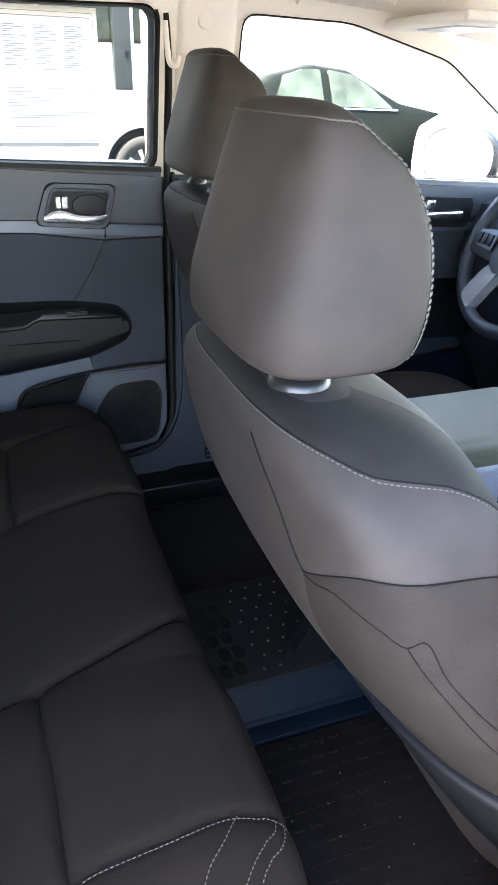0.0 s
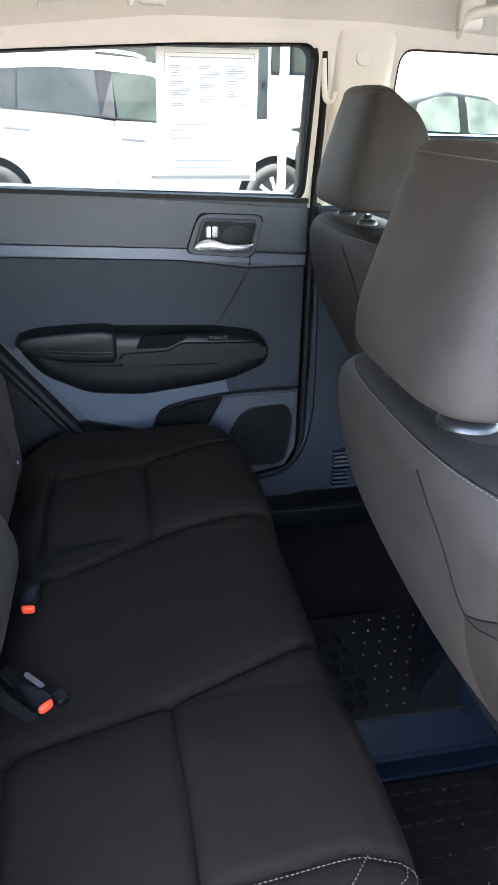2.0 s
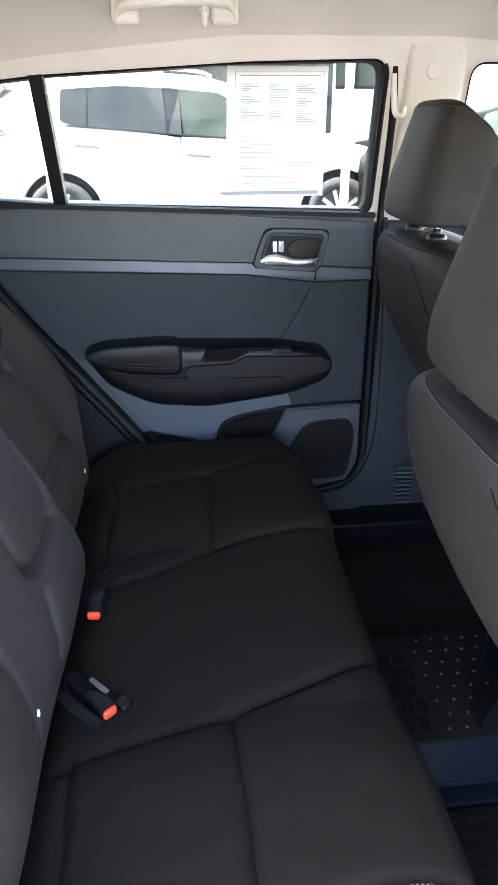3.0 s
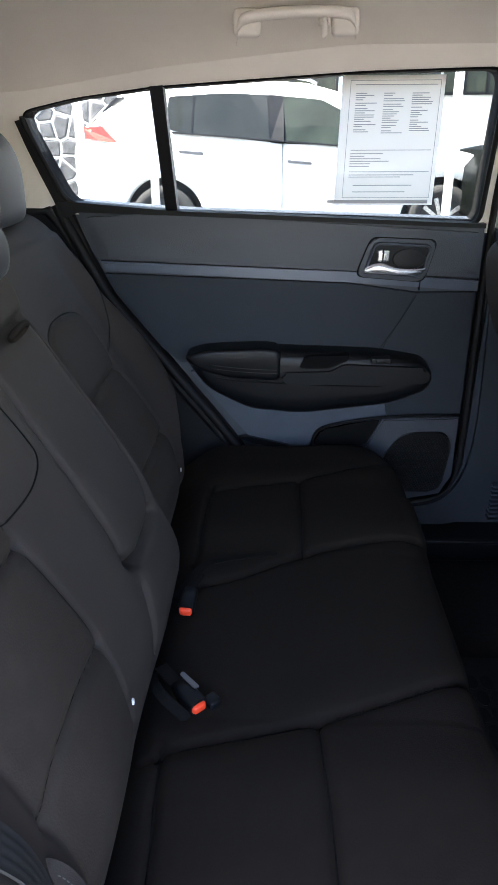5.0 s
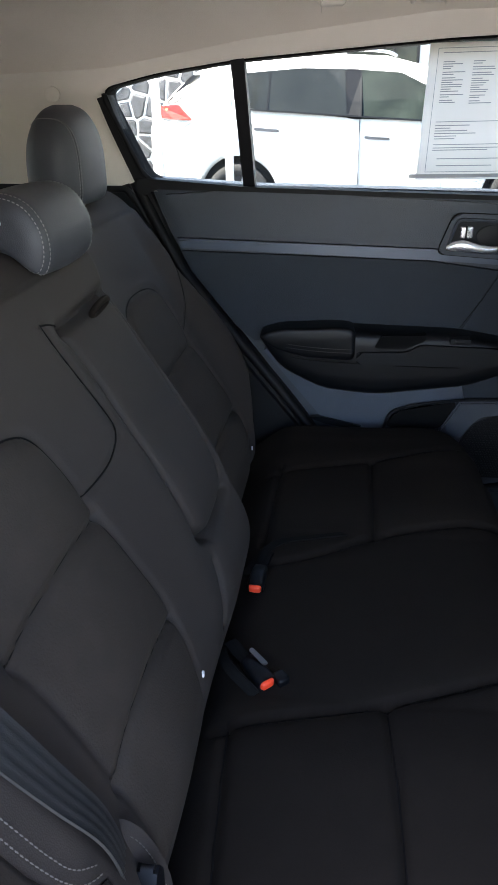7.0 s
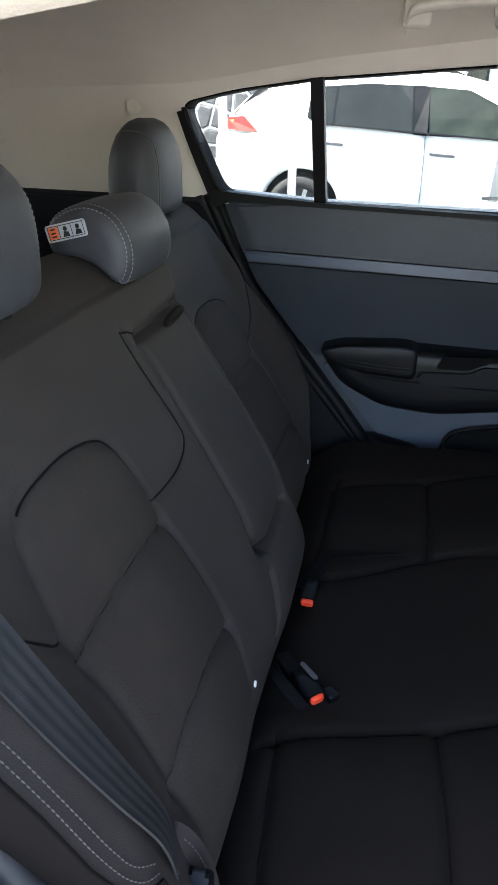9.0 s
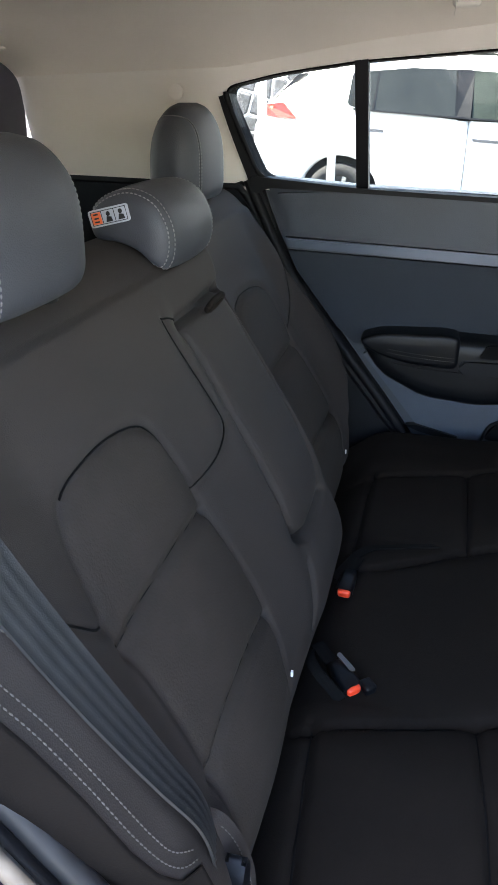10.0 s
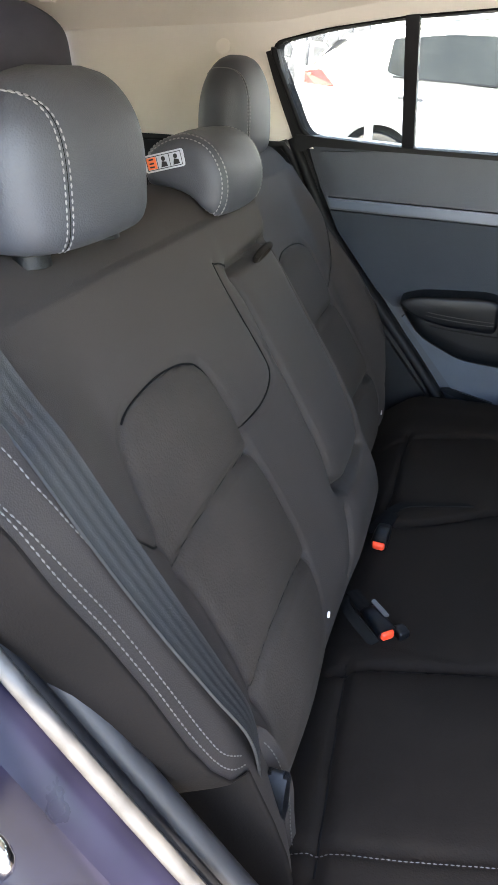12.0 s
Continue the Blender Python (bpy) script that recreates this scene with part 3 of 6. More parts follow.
def cushion_profile(u):
    """(x, z) of the cushion's top from its rear to its front roll."""
    pts = [(-0.68, 0.485), (-0.635, 0.522), (-0.585, 0.557), (-0.53, 0.566), (-0.38, 0.566), (-0.24, 0.570), (-0.185, 0.562), (-0.158, 0.540), (-0.150, 0.50), (-0.158, 0.44), (-0.18, 0.34)]
    uu = [0, 0.045, 0.095, 0.15, 0.30, 0.44, 0.496, 0.533, 0.574, 0.635, 0.737]
    fine = smooth_line([(a, *b) for a, b in zip(uu, pts)], 8)
    t = np.array([q[0] for q in fine])
    return np.interp(u, t, [q[1] for q in fine]), np.interp(u, t, [q[2] for q in fine])


bench_seat = thing("rear_seat_cushion", "charcoal cloth rear bench cushion with stitched seams", "seat cushion", at=(0, 0, 0))
us, vs = np.arange(0, 0.7371, 0.006), np.arange(-0.64, 0.6901, 0.006)
U, V = np.meshgrid(us, vs, indexing="ij")
x, z = cushion_profile(U)
tx = U - 0.68
h = np.zeros_like(U)
NEAR_SEAM = smooth_line([(-0.60, -0.255), (-0.485, -0.224), (-0.382, -0.191), (-0.27, -0.150), (-0.169, -0.107), (-0.12, -0.10), (0.05, -0.12)], 5)
FAR_SEAM = smooth_line([(-0.60, 0.09), (-0.50, 0.125), (-0.388, 0.195), (-0.27, 0.23), (-0.161, 0.247), (-0.11, 0.25), (0.05, 0.25)], 5)
h += groove(NEAR_SEAM, tx, V, 0.010, 0.0055) + groove(FAR_SEAM, tx, V, 0.010, 0.0055)
h += groove([(-0.382, -0.191), (-0.377, -0.30), (-0.372, -0.455)], tx, V, 0.009, 0.005)
h += groove([(-0.388, 0.195), (-0.385, 0.30), (-0.383, 0.465)], tx, V, 0.009, 0.005)
REAR_SEAM = [(-0.582, -0.235), (-0.577, -0.31), (-0.572, -0.38), (-0.565, -0.47), (-0.562, -0.52)]
REAR_SEAM_FAR = [(-0.582, 0.16), (-0.578, 0.26), (-0.575, 0.36), (-0.572, 0.44)]
EDGE_ROW = smooth_line([(-0.60, -0.50), (-0.565, -0.494), (-0.489, -0.482), (-0.394, -0.460), (-0.353, -0.448), (-0.274, -0.442), (-0.212, -0.437), (-0.165, -0.445), (-0.12, -0.452), (-0.09, -0.455)], 8)
h += groove(EDGE_ROW, tx, V, 0.005) + groove(REAR_SEAM, tx, V, 0.008, 0.005) + groove(REAR_SEAM_FAR, tx, V, 0.008, 0.005)
h += groove([(-0.62, 0.40), (-0.383, 0.465), (-0.25, 0.52), (-0.14, 0.56)], tx, V, 0.005)
h += 0.012 * (np.abs(V) > 0.2) * smoothstep(0.17, 0.3, np.abs(V)) * (1 - smoothstep(0.46, 0.56, np.abs(V)))
h += np.where(V < 0, -0.06 * np.clip((-V - 0.50) / 0.16, 0, 1) ** 2, 0.016 * smoothstep(0.42, 0.58, V) - 0.07 * np.clip((V - 0.615) / 0.075, 0, 1) ** 2.2)
P = np.stack([x, V, z + h], -1)
P[..., 0] += np.where((U > 0.5) & (V < 0.4), h * 0.7, 0) - 0.075 * np.clip((V - 0.47) / 0.22, 0, 1) ** 2.4 * smoothstep(0.25, 0.50, U)
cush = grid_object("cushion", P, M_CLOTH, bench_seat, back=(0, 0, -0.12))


def cushion_point(x_line, y, lift=0.0015):
    """A point on the cushion's cover; x_line counts from the rear along its profile."""
    i, j = (x_line + 0.68) / 0.006, (y + 0.64) / 0.006
    i, j = min(max(i, 0), P.shape[0] - 2.001), min(max(j, 0), P.shape[1] - 2.001)
    a, b, f, g = int(i), int(j), i - int(i), j - int(j)
    q = P[a, b] * (1 - f) * (1 - g) + P[a + 1, b] * f * (1 - g) + P[a, b + 1] * (1 - f) * g + P[a + 1, b + 1] * f * g
    n = np.array([0, 0, 1.0]) if x_line < -0.19 else np.array([0.8, 0, 0.6])
    return tuple(q + n * lift)


bm = bmesh.new()
for row in (NEAR_SEAM, FAR_SEAM, smooth_line([(-0.382, -0.191), (-0.377, -0.30), (-0.372, -0.455)], 8), smooth_line([(-0.388, 0.195), (-0.385, 0.30), (-0.383, 0.465)], 8), smooth_line([(-0.383, 0.465), (-0.25, 0.52), (-0.16, 0.55)], 8), smooth_line(REAR_SEAM, 6), smooth_line(REAR_SEAM_FAR, 6)):
    add_tube(bm, [cushion_point(a, b, 0.0004) for a, b in row if a < -0.02], 0.0011, 6)
part("seam", bm, M_SEAM, cush)
bm = bmesh.new()
for row in ([(a, b - 0.006) for a, b in EDGE_ROW[::4]], [(-0.201, -0.440), (-0.224, -0.466), (-0.245, -0.486), (-0.26, -0.51)], [(-0.166, -0.450), (-0.180, -0.472), (-0.208, -0.500), (-0.23, -0.53)], [(-0.155, -0.452), (-0.168, -0.476), (-0.195, -0.505), (-0.216, -0.535)]):
    add_stitches(bm, [cushion_point(a, b, 0.0012) for a, b in smooth_line(row, 10)])
part("stitching", bm, M_THREAD2, cush, "pale stitches along the cushion's edge")


# ---------------------------------------------------------------- rear door fittings
def oval_ring(pts, y, inset):
    """An outline (x, z) drawn in towards its middle by a share, at the depth y."""
    c = np.mean(pts, 0)
    return [(c[0] + (p[0] - c[0]) * (1 - inset * 0.35), y, c[1] + (p[1] - c[1]) * (1 - inset)) for p in pts]


ARM = rounded([(-0.652, 0.793), (-0.60, 0.808), (-0.46, 0.812), (-0.20, 0.803), (-0.095, 0.785), (-0.070, 0.745), (-0.085, 0.712), (-0.17, 0.677), (-0.374, 0.650), (-0.50, 0.662), (-0.60, 0.715)], 0.03)
dpart("armrest", loft([oval_ring(ARM, 0.712, 0), oval_ring(ARM, 0.672, 0.02), oval_ring(ARM, 0.655, 0.06), oval_ring(ARM, 0.645, 0.14), oval_ring(ARM, 0.640, 0.28), oval_ring(ARM, 0.639, 0.55)]), M_TRIM2, "padded black door armrest", smooth=True)
PAD = rounded([(-0.650, 0.795), (-0.60, 0.812), (-0.46, 0.818), (-0.425, 0.812), (-0.425, 0.738), (-0.54, 0.745), (-0.61, 0.765)], 0.02)
pad = dpart("arm_pad", loft([oval_ring(PAD, 0.70, 0), oval_ring(PAD, 0.645, 0.0), oval_ring(PAD, 0.6385, 0.04), oval_ring(PAD, 0.6355, 0.10), oval_ring(PAD, 0.634, 0.3)]), M_TRIM2, "stitched soft armrest pad", smooth=True)
GRIP = rounded([(-0.423, 0.762), (-0.31, 0.765), (-0.285, 0.782), (-0.10, 0.775), (-0.082, 0.752), (-0.10, 0.738), (-0.423, 0.733)], 0.012)
dpart("pull_trim", poly_prism(GRIP, "y", 0.629, 0.69, 0.005, 3), M_PULL, "satin graphite pull handle trim", smooth=True)
CUP = rounded([(-0.385, 0.772), (-0.37, 0.800), (-0.27, 0.803), (-0.275, 0.790), (-0.315, 0.772)], 0.008)
# Solid plate; the cup's inner shade is its black colour.
dpart("pull_cup", poly_prism(CUP, "y", 0.634, 0.68, 0.003), M_SEAM, "black plate for the shaded pull cup")
sw = dpart("window_switch", box(-0.222, -0.178, 0.630, 0.66, 0.784, 0.797, 0.003), M_TRIM2, "black window switch")
part("switch_key", box(-0.212, -0.188, 0.626, 0.634, 0.787, 0.795, 0.002), M_PULL, sw)
bm = bmesh.new()
for dz in (0.0, 0.008):
    add_stitches(bm, smooth_line([(-0.635, 0.640, 0.778 + dz), (-0.56, 0.633, 0.768 + dz), (-0.49, 0.632, 0.762 + dz), (-0.43, 0.632, 0.760 + dz)], 8))
part("stitching", bm, M_THREAD, pad)
BEZEL = rounded([(-0.234, 1.054), (-0.264, 0.972), (-0.116, 0.960), (-0.094, 1.048)], 0.016)
BOWL = rounded([(-0.226, 1.043), (-0.246, 0.982), (-0.122, 0.972), (-0.106, 1.037)], 0.013)
hb = dpart("handle_bezel", poly_prism(BEZEL, "y", 0.668, 0.70, 0.003, 3), M_TRIM, "grained handle bezel", smooth=True)
part("outline", tube([(x, 0.6725, z) for x, z in BEZEL + BEZEL[:1]], 0.0022, 6), M_SEAM, hb)
part("rim", tube([(x, 0.666, z) for x, z in BOWL + BOWL[:1]], 0.0035, 8), M_TRIM, hb)
part("bowl", poly_prism(BOWL, "y", 0.6655, 0.669, 0.001), M_PULL, hb)
part("finger_cup", loft([[(-0.152 + r * 0.036 * math.cos(a), y, 1.010 + r * 0.022 * math.sin(a)) for a in np.linspace(0, 2 * math.pi, 24, endpoint=False)] for r, y in ((1.0, 0.6652), (0.96, 0.663), (0.5, 0.6622))]), M_TRIM2, hb, "rounded finger cup")
LEVER = smooth_line([(-0.247, 0.660, 0.986), (-0.225, 0.655, 0.991), (-0.205, 0.652, 0.991), (-0.17, 0.650, 0.985), (-0.135, 0.652, 0.986), (-0.118, 0.658, 0.990)], 6)
part("lever", loft([[(p[0], p[1] + 0.006 * math.cos(a), p[2] + np.interp(k, [0, 4, 10, 16, 24, 30], [0.006, 0.011, 0.012, 0.0085, 0.006, 0.004]) * math.sin(a)) for a in np.linspace(0, 2 * math.pi, 14, endpoint=False)] for k, p in enumerate(LEVER)]), M_LEVER, hb, "satin silver door lever")
part("lock_knob", box(-0.222, -0.196, 0.653, 0.668, 1.006, 1.030, 0.004, 3), M_LEVER, hb, "satin silver lock knob")
part("pivot", box(-0.2115, -0.2085, 0.651, 0.668, 1.006, 1.031, 0.001), M_SEAM, hb)
POCKET = rounded([(-0.345, 0.556), (-0.322, 0.597), (-0.20, 0.623), (-0.182, 0.622), (-0.215, 0.556)], 0.012)
# No hollow here: a black plate gives the pocket's shade.
dpart("door_pocket", poly_prism(POCKET, "y", 0.691, 0.705, 0.003), M_SEAM, "black plate for the shaded map pocket opening")
dpart("pocket_lip", tube(smooth_line([(-0.35, 0.692, 0.55), (-0.322, 0.690, 0.602), (-0.20, 0.690, 0.628), (-0.08, 0.690, 0.636), (0.006, 0.690, 0.637)], 6), 0.004, 8), M_TRIM2)
LOW2 = [(0.006, 0.629), (-0.175, 0.624), (-0.215, 0.55), (-0.24, 0.42), (-0.02, 0.42), (0.006, 0.47)]
dpart("speaker_panel", poly_prism(LOW2, "y", 0.695, 0.716, 0.004), M_TRIM, "black speaker surround")
SPK = rounded([(-0.175, 0.515), (-0.128, 0.590), (-0.022, 0.594), (-0.004, 0.56), (-0.02, 0.43), (-0.17, 0.43)], 0.03)
sp = dpart("speaker_grille", poly_prism(SPK, "y", 0.689, 0.70, 0.004, 3), M_TRIM2, "fine dotted speaker grille", smooth=True)
bm = bmesh.new()
for i in range(26):
    for j in range(24):
        gx, gz = -0.165 + 0.0062 * i + 0.0031 * (j % 2), 0.437 + 0.0062 * j
        if inside([(p[0] * 0.96 - 0.003, (p[1] - 0.5) * 0.94 + 0.5) for p in SPK], np.array([gx]), np.array([gz]))[0]:
            bmesh.ops.create_cone(bm, segments=5, radius1=0.0019, radius2=0.0019, depth=0.002, cap_ends=True, matrix=Matrix.Translation((gx, 0.6885, gz)) @ Matrix.Rotation(radians(90), 4, 'X'))
part("perforation", bm, M_TRIM2, sp)
dpart("bottom_strip", poly_prism(rounded([(-0.53, 0.575), (-0.50, 0.578), (-0.40, 0.555), (-0.41, 0.545), (-0.49, 0.560)], 0.006), "y", 0.69, 0.705, 0.003), M_TRIM2)
dpart("arm_seam", tube(smooth_line([(-0.615, 0.6455, 0.757), (-0.54, 0.6375, 0.743), (-0.43, 0.6365, 0.735), (-0.25, 0.6375, 0.729), (-0.11, 0.646, 0.728)], 8), 0.0013, 6), M_SEAM)
dpart("panel_joint", tube([(-0.118, 0.6995, 0.930), (-0.155, 0.6975, 0.865), (-0.197, 0.698, 0.80)], 0.0008, 6), M_SEAM)
dpart("strip_joint", box(-0.1205, -0.1185, 0.686, 0.70, 0.938, 0.972), M_SEAM)
REAR_EDGE = [(-0.958, 0.655, 1.284), (-0.94, 0.672, 1.22), (-0.907, 0.690, 1.125), (-0.872, 0.694, 1.045), (-0.815, 0.696, 0.93), (-0.735, 0.696, 0.825), (-0.652, 0.696, 0.722), (-0.575, 0.696, 0.625), (-0.50, 0.696, 0.520), (-0.44, 0.696, 0.42)]
seal = thing("door_seal", "black rubber door seal along the rear door edge", "door seal", at=(0, 0, 0))
part("outer_bead", tube(smooth_line([(x - 0.006, y, z - 0.004) for x, y, z in REAR_EDGE[2:]], 5), 0.013, 10), M_RUBBER, seal)
part("inner_bead", tube(smooth_line([(x - 0.036, y - 0.012, z - 0.016) for x, y, z in REAR_EDGE[3:]], 5), 0.011, 10), M_TRIM2, seal)
part("front_bead", tube(smooth_line([(0.012, 0.63, 1.36), (0.020, 0.65, 1.26), (0.022, 0.69, 1.09), (0.022, 0.696, 0.90), (0.022, 0.696, 0.60), (0.016, 0.696, 0.47), (-0.015, 0.696, 0.415), (-0.10, 0.696, 0.39)], 5), 0.0075, 10), M_RUBBER, seal)
SEALY = lambda z: (glass_y(z) if z > 1.07 else 0.70) - 0.004
bm = bmesh.new()
fine = smooth_line([(x, z) for x, y, z in REAR_EDGE], 5)
rings = []
for i, p in enumerate(fine):
    d = np.array(fine[min(i + 1, len(fine) - 1)]) - np.array(fine[max(i - 1, 0)])
    n = np.array([-d[1], d[0]]) / np.linalg.norm(d)
    n = -n if n[0] > 0 else n
    q = np.array(p)
    a, b = q - n * np.interp(q[1], [1.0, 1.13], [0.006, 0.018]), q + n * np.interp(q[1], [0.98, 1.13], [0.034, 0.004])
    rings.append([(a[0], SEALY(a[1]), a[1]), (b[0], SEALY(b[1]) - 0.004, b[1]), (b[0], SEALY(b[1]) + 0.05, b[1]), (a[0], SEALY(a[1]) + 0.05, a[1])])
part("frame_band", add_loft(bm, rings), M_RUBBER, seal, "black door frame band", smooth=False)
SILL = [(-0.905, 1.128), (-0.885, 1.128), (-0.662, 1.1085), (-0.002, 1.0815), (0.006, 1.0815), (0.006, 1.072), (-0.66, 1.099), (-0.86, 1.108), (-0.890, 1.094), (-0.905, 1.10)]
dpart("belt_seal", poly_prism(SILL, "y", 0.672, 0.711, 0.002), M_RUBBER, "black belt-line seal")
# wheel-arch trim between the door and the bench
ARCH = [(-0.44, 0.28), (-0.445, 0.40), (-0.51, 0.50), (-0.67, 0.70), (-0.83, 0.91), (-0.91, 1.09), (-0.93, 1.112), (-1.42, 1.125), (-1.42, 0.28)]
tagged(mesh_object("wall_arch", poly_prism(ARCH, "y", 0.672, 0.76, 0.012, 3), M_PULL), "black plastic wheel-arch and cargo side trim", "side trim", kind="structure")
# pillar and sill
BP = [(0.03, 1.07), (0.035, 0.50), (-0.005, 0.40), (-0.08, 0.37), (-0.08, 0.28), (0.28, 0.28), (0.28, 1.07)]
tagged(mesh_object("wall_pillar", poly_prism(BP, "y", 0.685, 0.77, 0.008, 3), M_INSERT), "black lower centre pillar trim", "pillar trim", kind="structure")
FOOT = smooth_line([(0.030, 1.066), (0.040, 0.85), (0.045, 0.64), (0.036, 0.52), (0.005, 0.442), (-0.055, 0.402), (-0.20, 0.392), (-0.40, 0.392)], 6) + smooth_line([(-0.40, 0.338), (-0.20, 0.338), (-0.063, 0.338), (0.045, 0.360), (0.105, 0.405), (0.124, 0.47), (0.122, 0.62), (0.150, 0.85), (0.150, 1.066)], 6)
tagged(mesh_object("pillar_foot", poly_prism(FOOT, "y", 0.672, 0.690, 0.006, 3), M_INSERT), "black grained pillar foot sweeping into the sill", "pillar trim", kind="structure")
bpl = thing("pillar_cover", "cream upper belt pillar cover with a round cap", "pillar cover", at=(0, 0, 0))
bm = bmesh.new()
rings = []
for z, off in ((1.045, 0.004), (1.06, 0.012), (1.20, 0.012), (1.35, 0.011), (1.378, 0.008), (1.395, 0.002)):
    y = glass_y(z) - off
    rings.append([(0.030, y + 0.03, z), (0.036, y + 0.006, z), (0.048, y, z), (0.135, y, z), (0.152, y + 0.008, z), (0.160, y + 0.04, z)])
part("cover", loft(rings), M_PILLAR, bpl)
part("cap", loft([[(0.086 + r * math.cos(a), glass_y(1.352) - 0.0112 + dy, 1.349 + r * math.sin(a)) for a in np.linspace(0, 2 * math.pi, 24, endpoint=False)] for r, dy in ((0.0145, 0.003), (0.014, -0.0015), (0.011, -0.002), (0.004, -0.002))]), M_PILLAR, bpl, "round cream plug")
hook = tagged(mesh_object("coat_hook", tube(smooth_line([(0.006, 0.612, 1.345), (0.008, 0.606, 1.30), (0.012, 0.603, 1.275), (0.024, 0.60, 1.272), (0.029, 0.602, 1.288)], 5), 0.0055, 8), M_PILLAR), "small cream plastic coat hook on the pillar", "coat hook")
sill = thing("sill_plate", "ribbed black plastic door sill plate", "sill plate", at=(0, 0, 0))
part("plate", box(-0.42, 0.40, 0.60, 0.70, 0.28, 0.345, 0.012, 3), M_TRIM2, sill)
part("lip", tube([(-0.42, 0.602, 0.338), (0.40, 0.602, 0.338)], 0.006, 8), M_TRIM2, sill)
for k in range(9):
    part("rib", box(0.10, 0.145, 0.655, 0.684, 0.365 + 0.012 * k, 0.371 + 0.012 * k, 0.002), M_TRIM, sill, smooth=False)
# grab handles


def grab_handle(label, at, hook):
    """A fold-down handle; its own numbers are those of the rear one."""
    e = thing("grab_handle", label, "grab handle", "grab handles", at=at)
    e.scale = (0.92, 1, 1)
    gp = smooth_line([(-0.520, 0.578, 1.415), (-0.515, 0.565, 1.437), (-0.49, 0.556, 1.447), (-0.41, 0.552, 1.452), (-0.33, 0.556, 1.452), (-0.305, 0.565, 1.444), (-0.298, 0.578, 1.424)], 6)
    part("bar", loft([[(p[0], p[1] + 0.010 * math.cos(a) * (1.3 if 6 < k < 30 else 1.0), p[2] + 0.0095 * math.sin(a)) for a in np.linspace(0, 2 * math.pi, 12, endpoint=False)] for k, p in enumerate(gp)]), M_PILLAR, e)
    for x in (-0.500, -0.318):
        part("bracket", box(x - 0.026, x + 0.026, 0.566, 0.592, 1.418, 1.462 if hook else 1.492, 0.012, 4), M_PILLAR, e)
    if hook:
        part("coat_hook", tube(smooth_line([(-0.358, 0.560, 1.452), (-0.358, 0.548, 1.435), (-0.358, 0.556, 1.420), (-0.358, 0.566, 1.425)], 5), 0.006, 8), M_PILLAR, e)
        part("hook_lug", box(-0.368, -0.348, 0.556, 0.576, 1.432, 1.450, 0.004), M_PILLAR, e)
    return e


grab_handle("cream fold-down grab handle with coat hook over the rear door", (-0.033, -0.070, -0.008), True)
grab_handle("cream fold-down grab handle over the driver door", (0.707, -0.070, -0.030), False)
# notice on the glass
paper = thing("window_notice", "white printed notice in a clear sleeve on the window", "notice", at=(0, 0, 0))


def on_glass(u, v, lift=0.012):
    """u, v from 0 to 1 over the sheet, from its upper rear corner."""
    x = -0.314 + 0.197 * u + 0.012 * v * (u - 0.2)
    z = 1.360 - 0.243 * v
    return (x, glass_y(z) + 0.022 - lift, z)


def sheet_quad(bm, u0, u1, v0, v1, lift, t=0.0006):
    c = [(u0, v0), (u1, v0), (u1, v1), (u0, v1)]
    add_loft(bm, [[on_glass(u, v, lift) for u, v in c], [on_glass(u, v, lift + t) for u, v in c]])
    return bm


part("sheet", sheet_quad(bmesh.new(), 0, 1, 0, 1, 0.006), M_SHEET, paper, smooth=False)
part("sleeve_edge", sheet_quad(bmesh.new(), -0.07, 0.95, 0.955, 0.985, 0.0075), M_LABEL, paper, "grey sleeve edge", smooth=False)
bm = bmesh.new()
rnd = random.Random(4)
for v in (0.065, 0.548, 0.72):
    sheet_quad(bm, 0.13, 0.93, v, v + 0.005, 0.0072)
for col in range(3):
    v = 0.125
    while v < 0.42:
        sheet_quad(bm, 0.14 + 0.275 * col, 0.14 + 0.275 * col + rnd.uniform(0.07, 0.22), v, v + 0.006, 0.0072)
        v += rnd.choice((0.0155, 0.0155, 0.024))
for k in range(6):
    sheet_quad(bm, 0.13, 0.13 + rnd.uniform(0.12, 0.42), 0.575 + 0.02 * k, 0.581 + 0.02 * k, 0.0072)
for v in (0.745, 0.762, 0.83, 0.885):
    sheet_quad(bm, 0.13 + (0.05 if v > 0.8 else 0), rnd.uniform(0.6, 0.9), v, v + 0.006, 0.0072)
part("print", bm, M_INK, paper, "rows of small grey print", smooth=False)
bm = bmesh.new()
for a, b, c, d in ((0.08, 0.96, 0.035, 0.039), (0.08, 0.96, 0.935, 0.939), (0.08, 0.084, 0.035, 0.939), (0.956, 0.96, 0.035, 0.939)):
    sheet_quad(bm, a, b, c, d, 0.0072)
part("print_border", bm, M_INK, paper, smooth=False)


# ---------------------------------------------------------------- seat helpers
def ring_angle(rings, level, deg, lift=0.0):
    """A point of a lofted pad: level counts the rings, deg turns from the front to the left."""
    n = len(rings[0])
    i = min(int(level), len(rings) - 2)
    f = level - i
    k = (deg % 360) / 360 * n
    j = int(k)
    g = k - j

    def at(r):
        return Vector(r[j % n]).lerp(Vector(r[(j + 1) % n]), g)
    p = at(rings[i]).lerp(at(rings[i + 1]), f)
    c = (sum((Vector(q) for q in rings[i]), Vector()) / n).lerp(sum((Vector(q) for q in rings[i + 1]), Vector()) / n, f)
    d = p - c
    return p + d.normalized() * lift


def pad_lines(rings, table, per=6, lift=0.0006):
    fine = dense(rings, 6)
    return [ring_angle(fine, a * 6, b, lift) for a, b in smooth_line(table, per)]


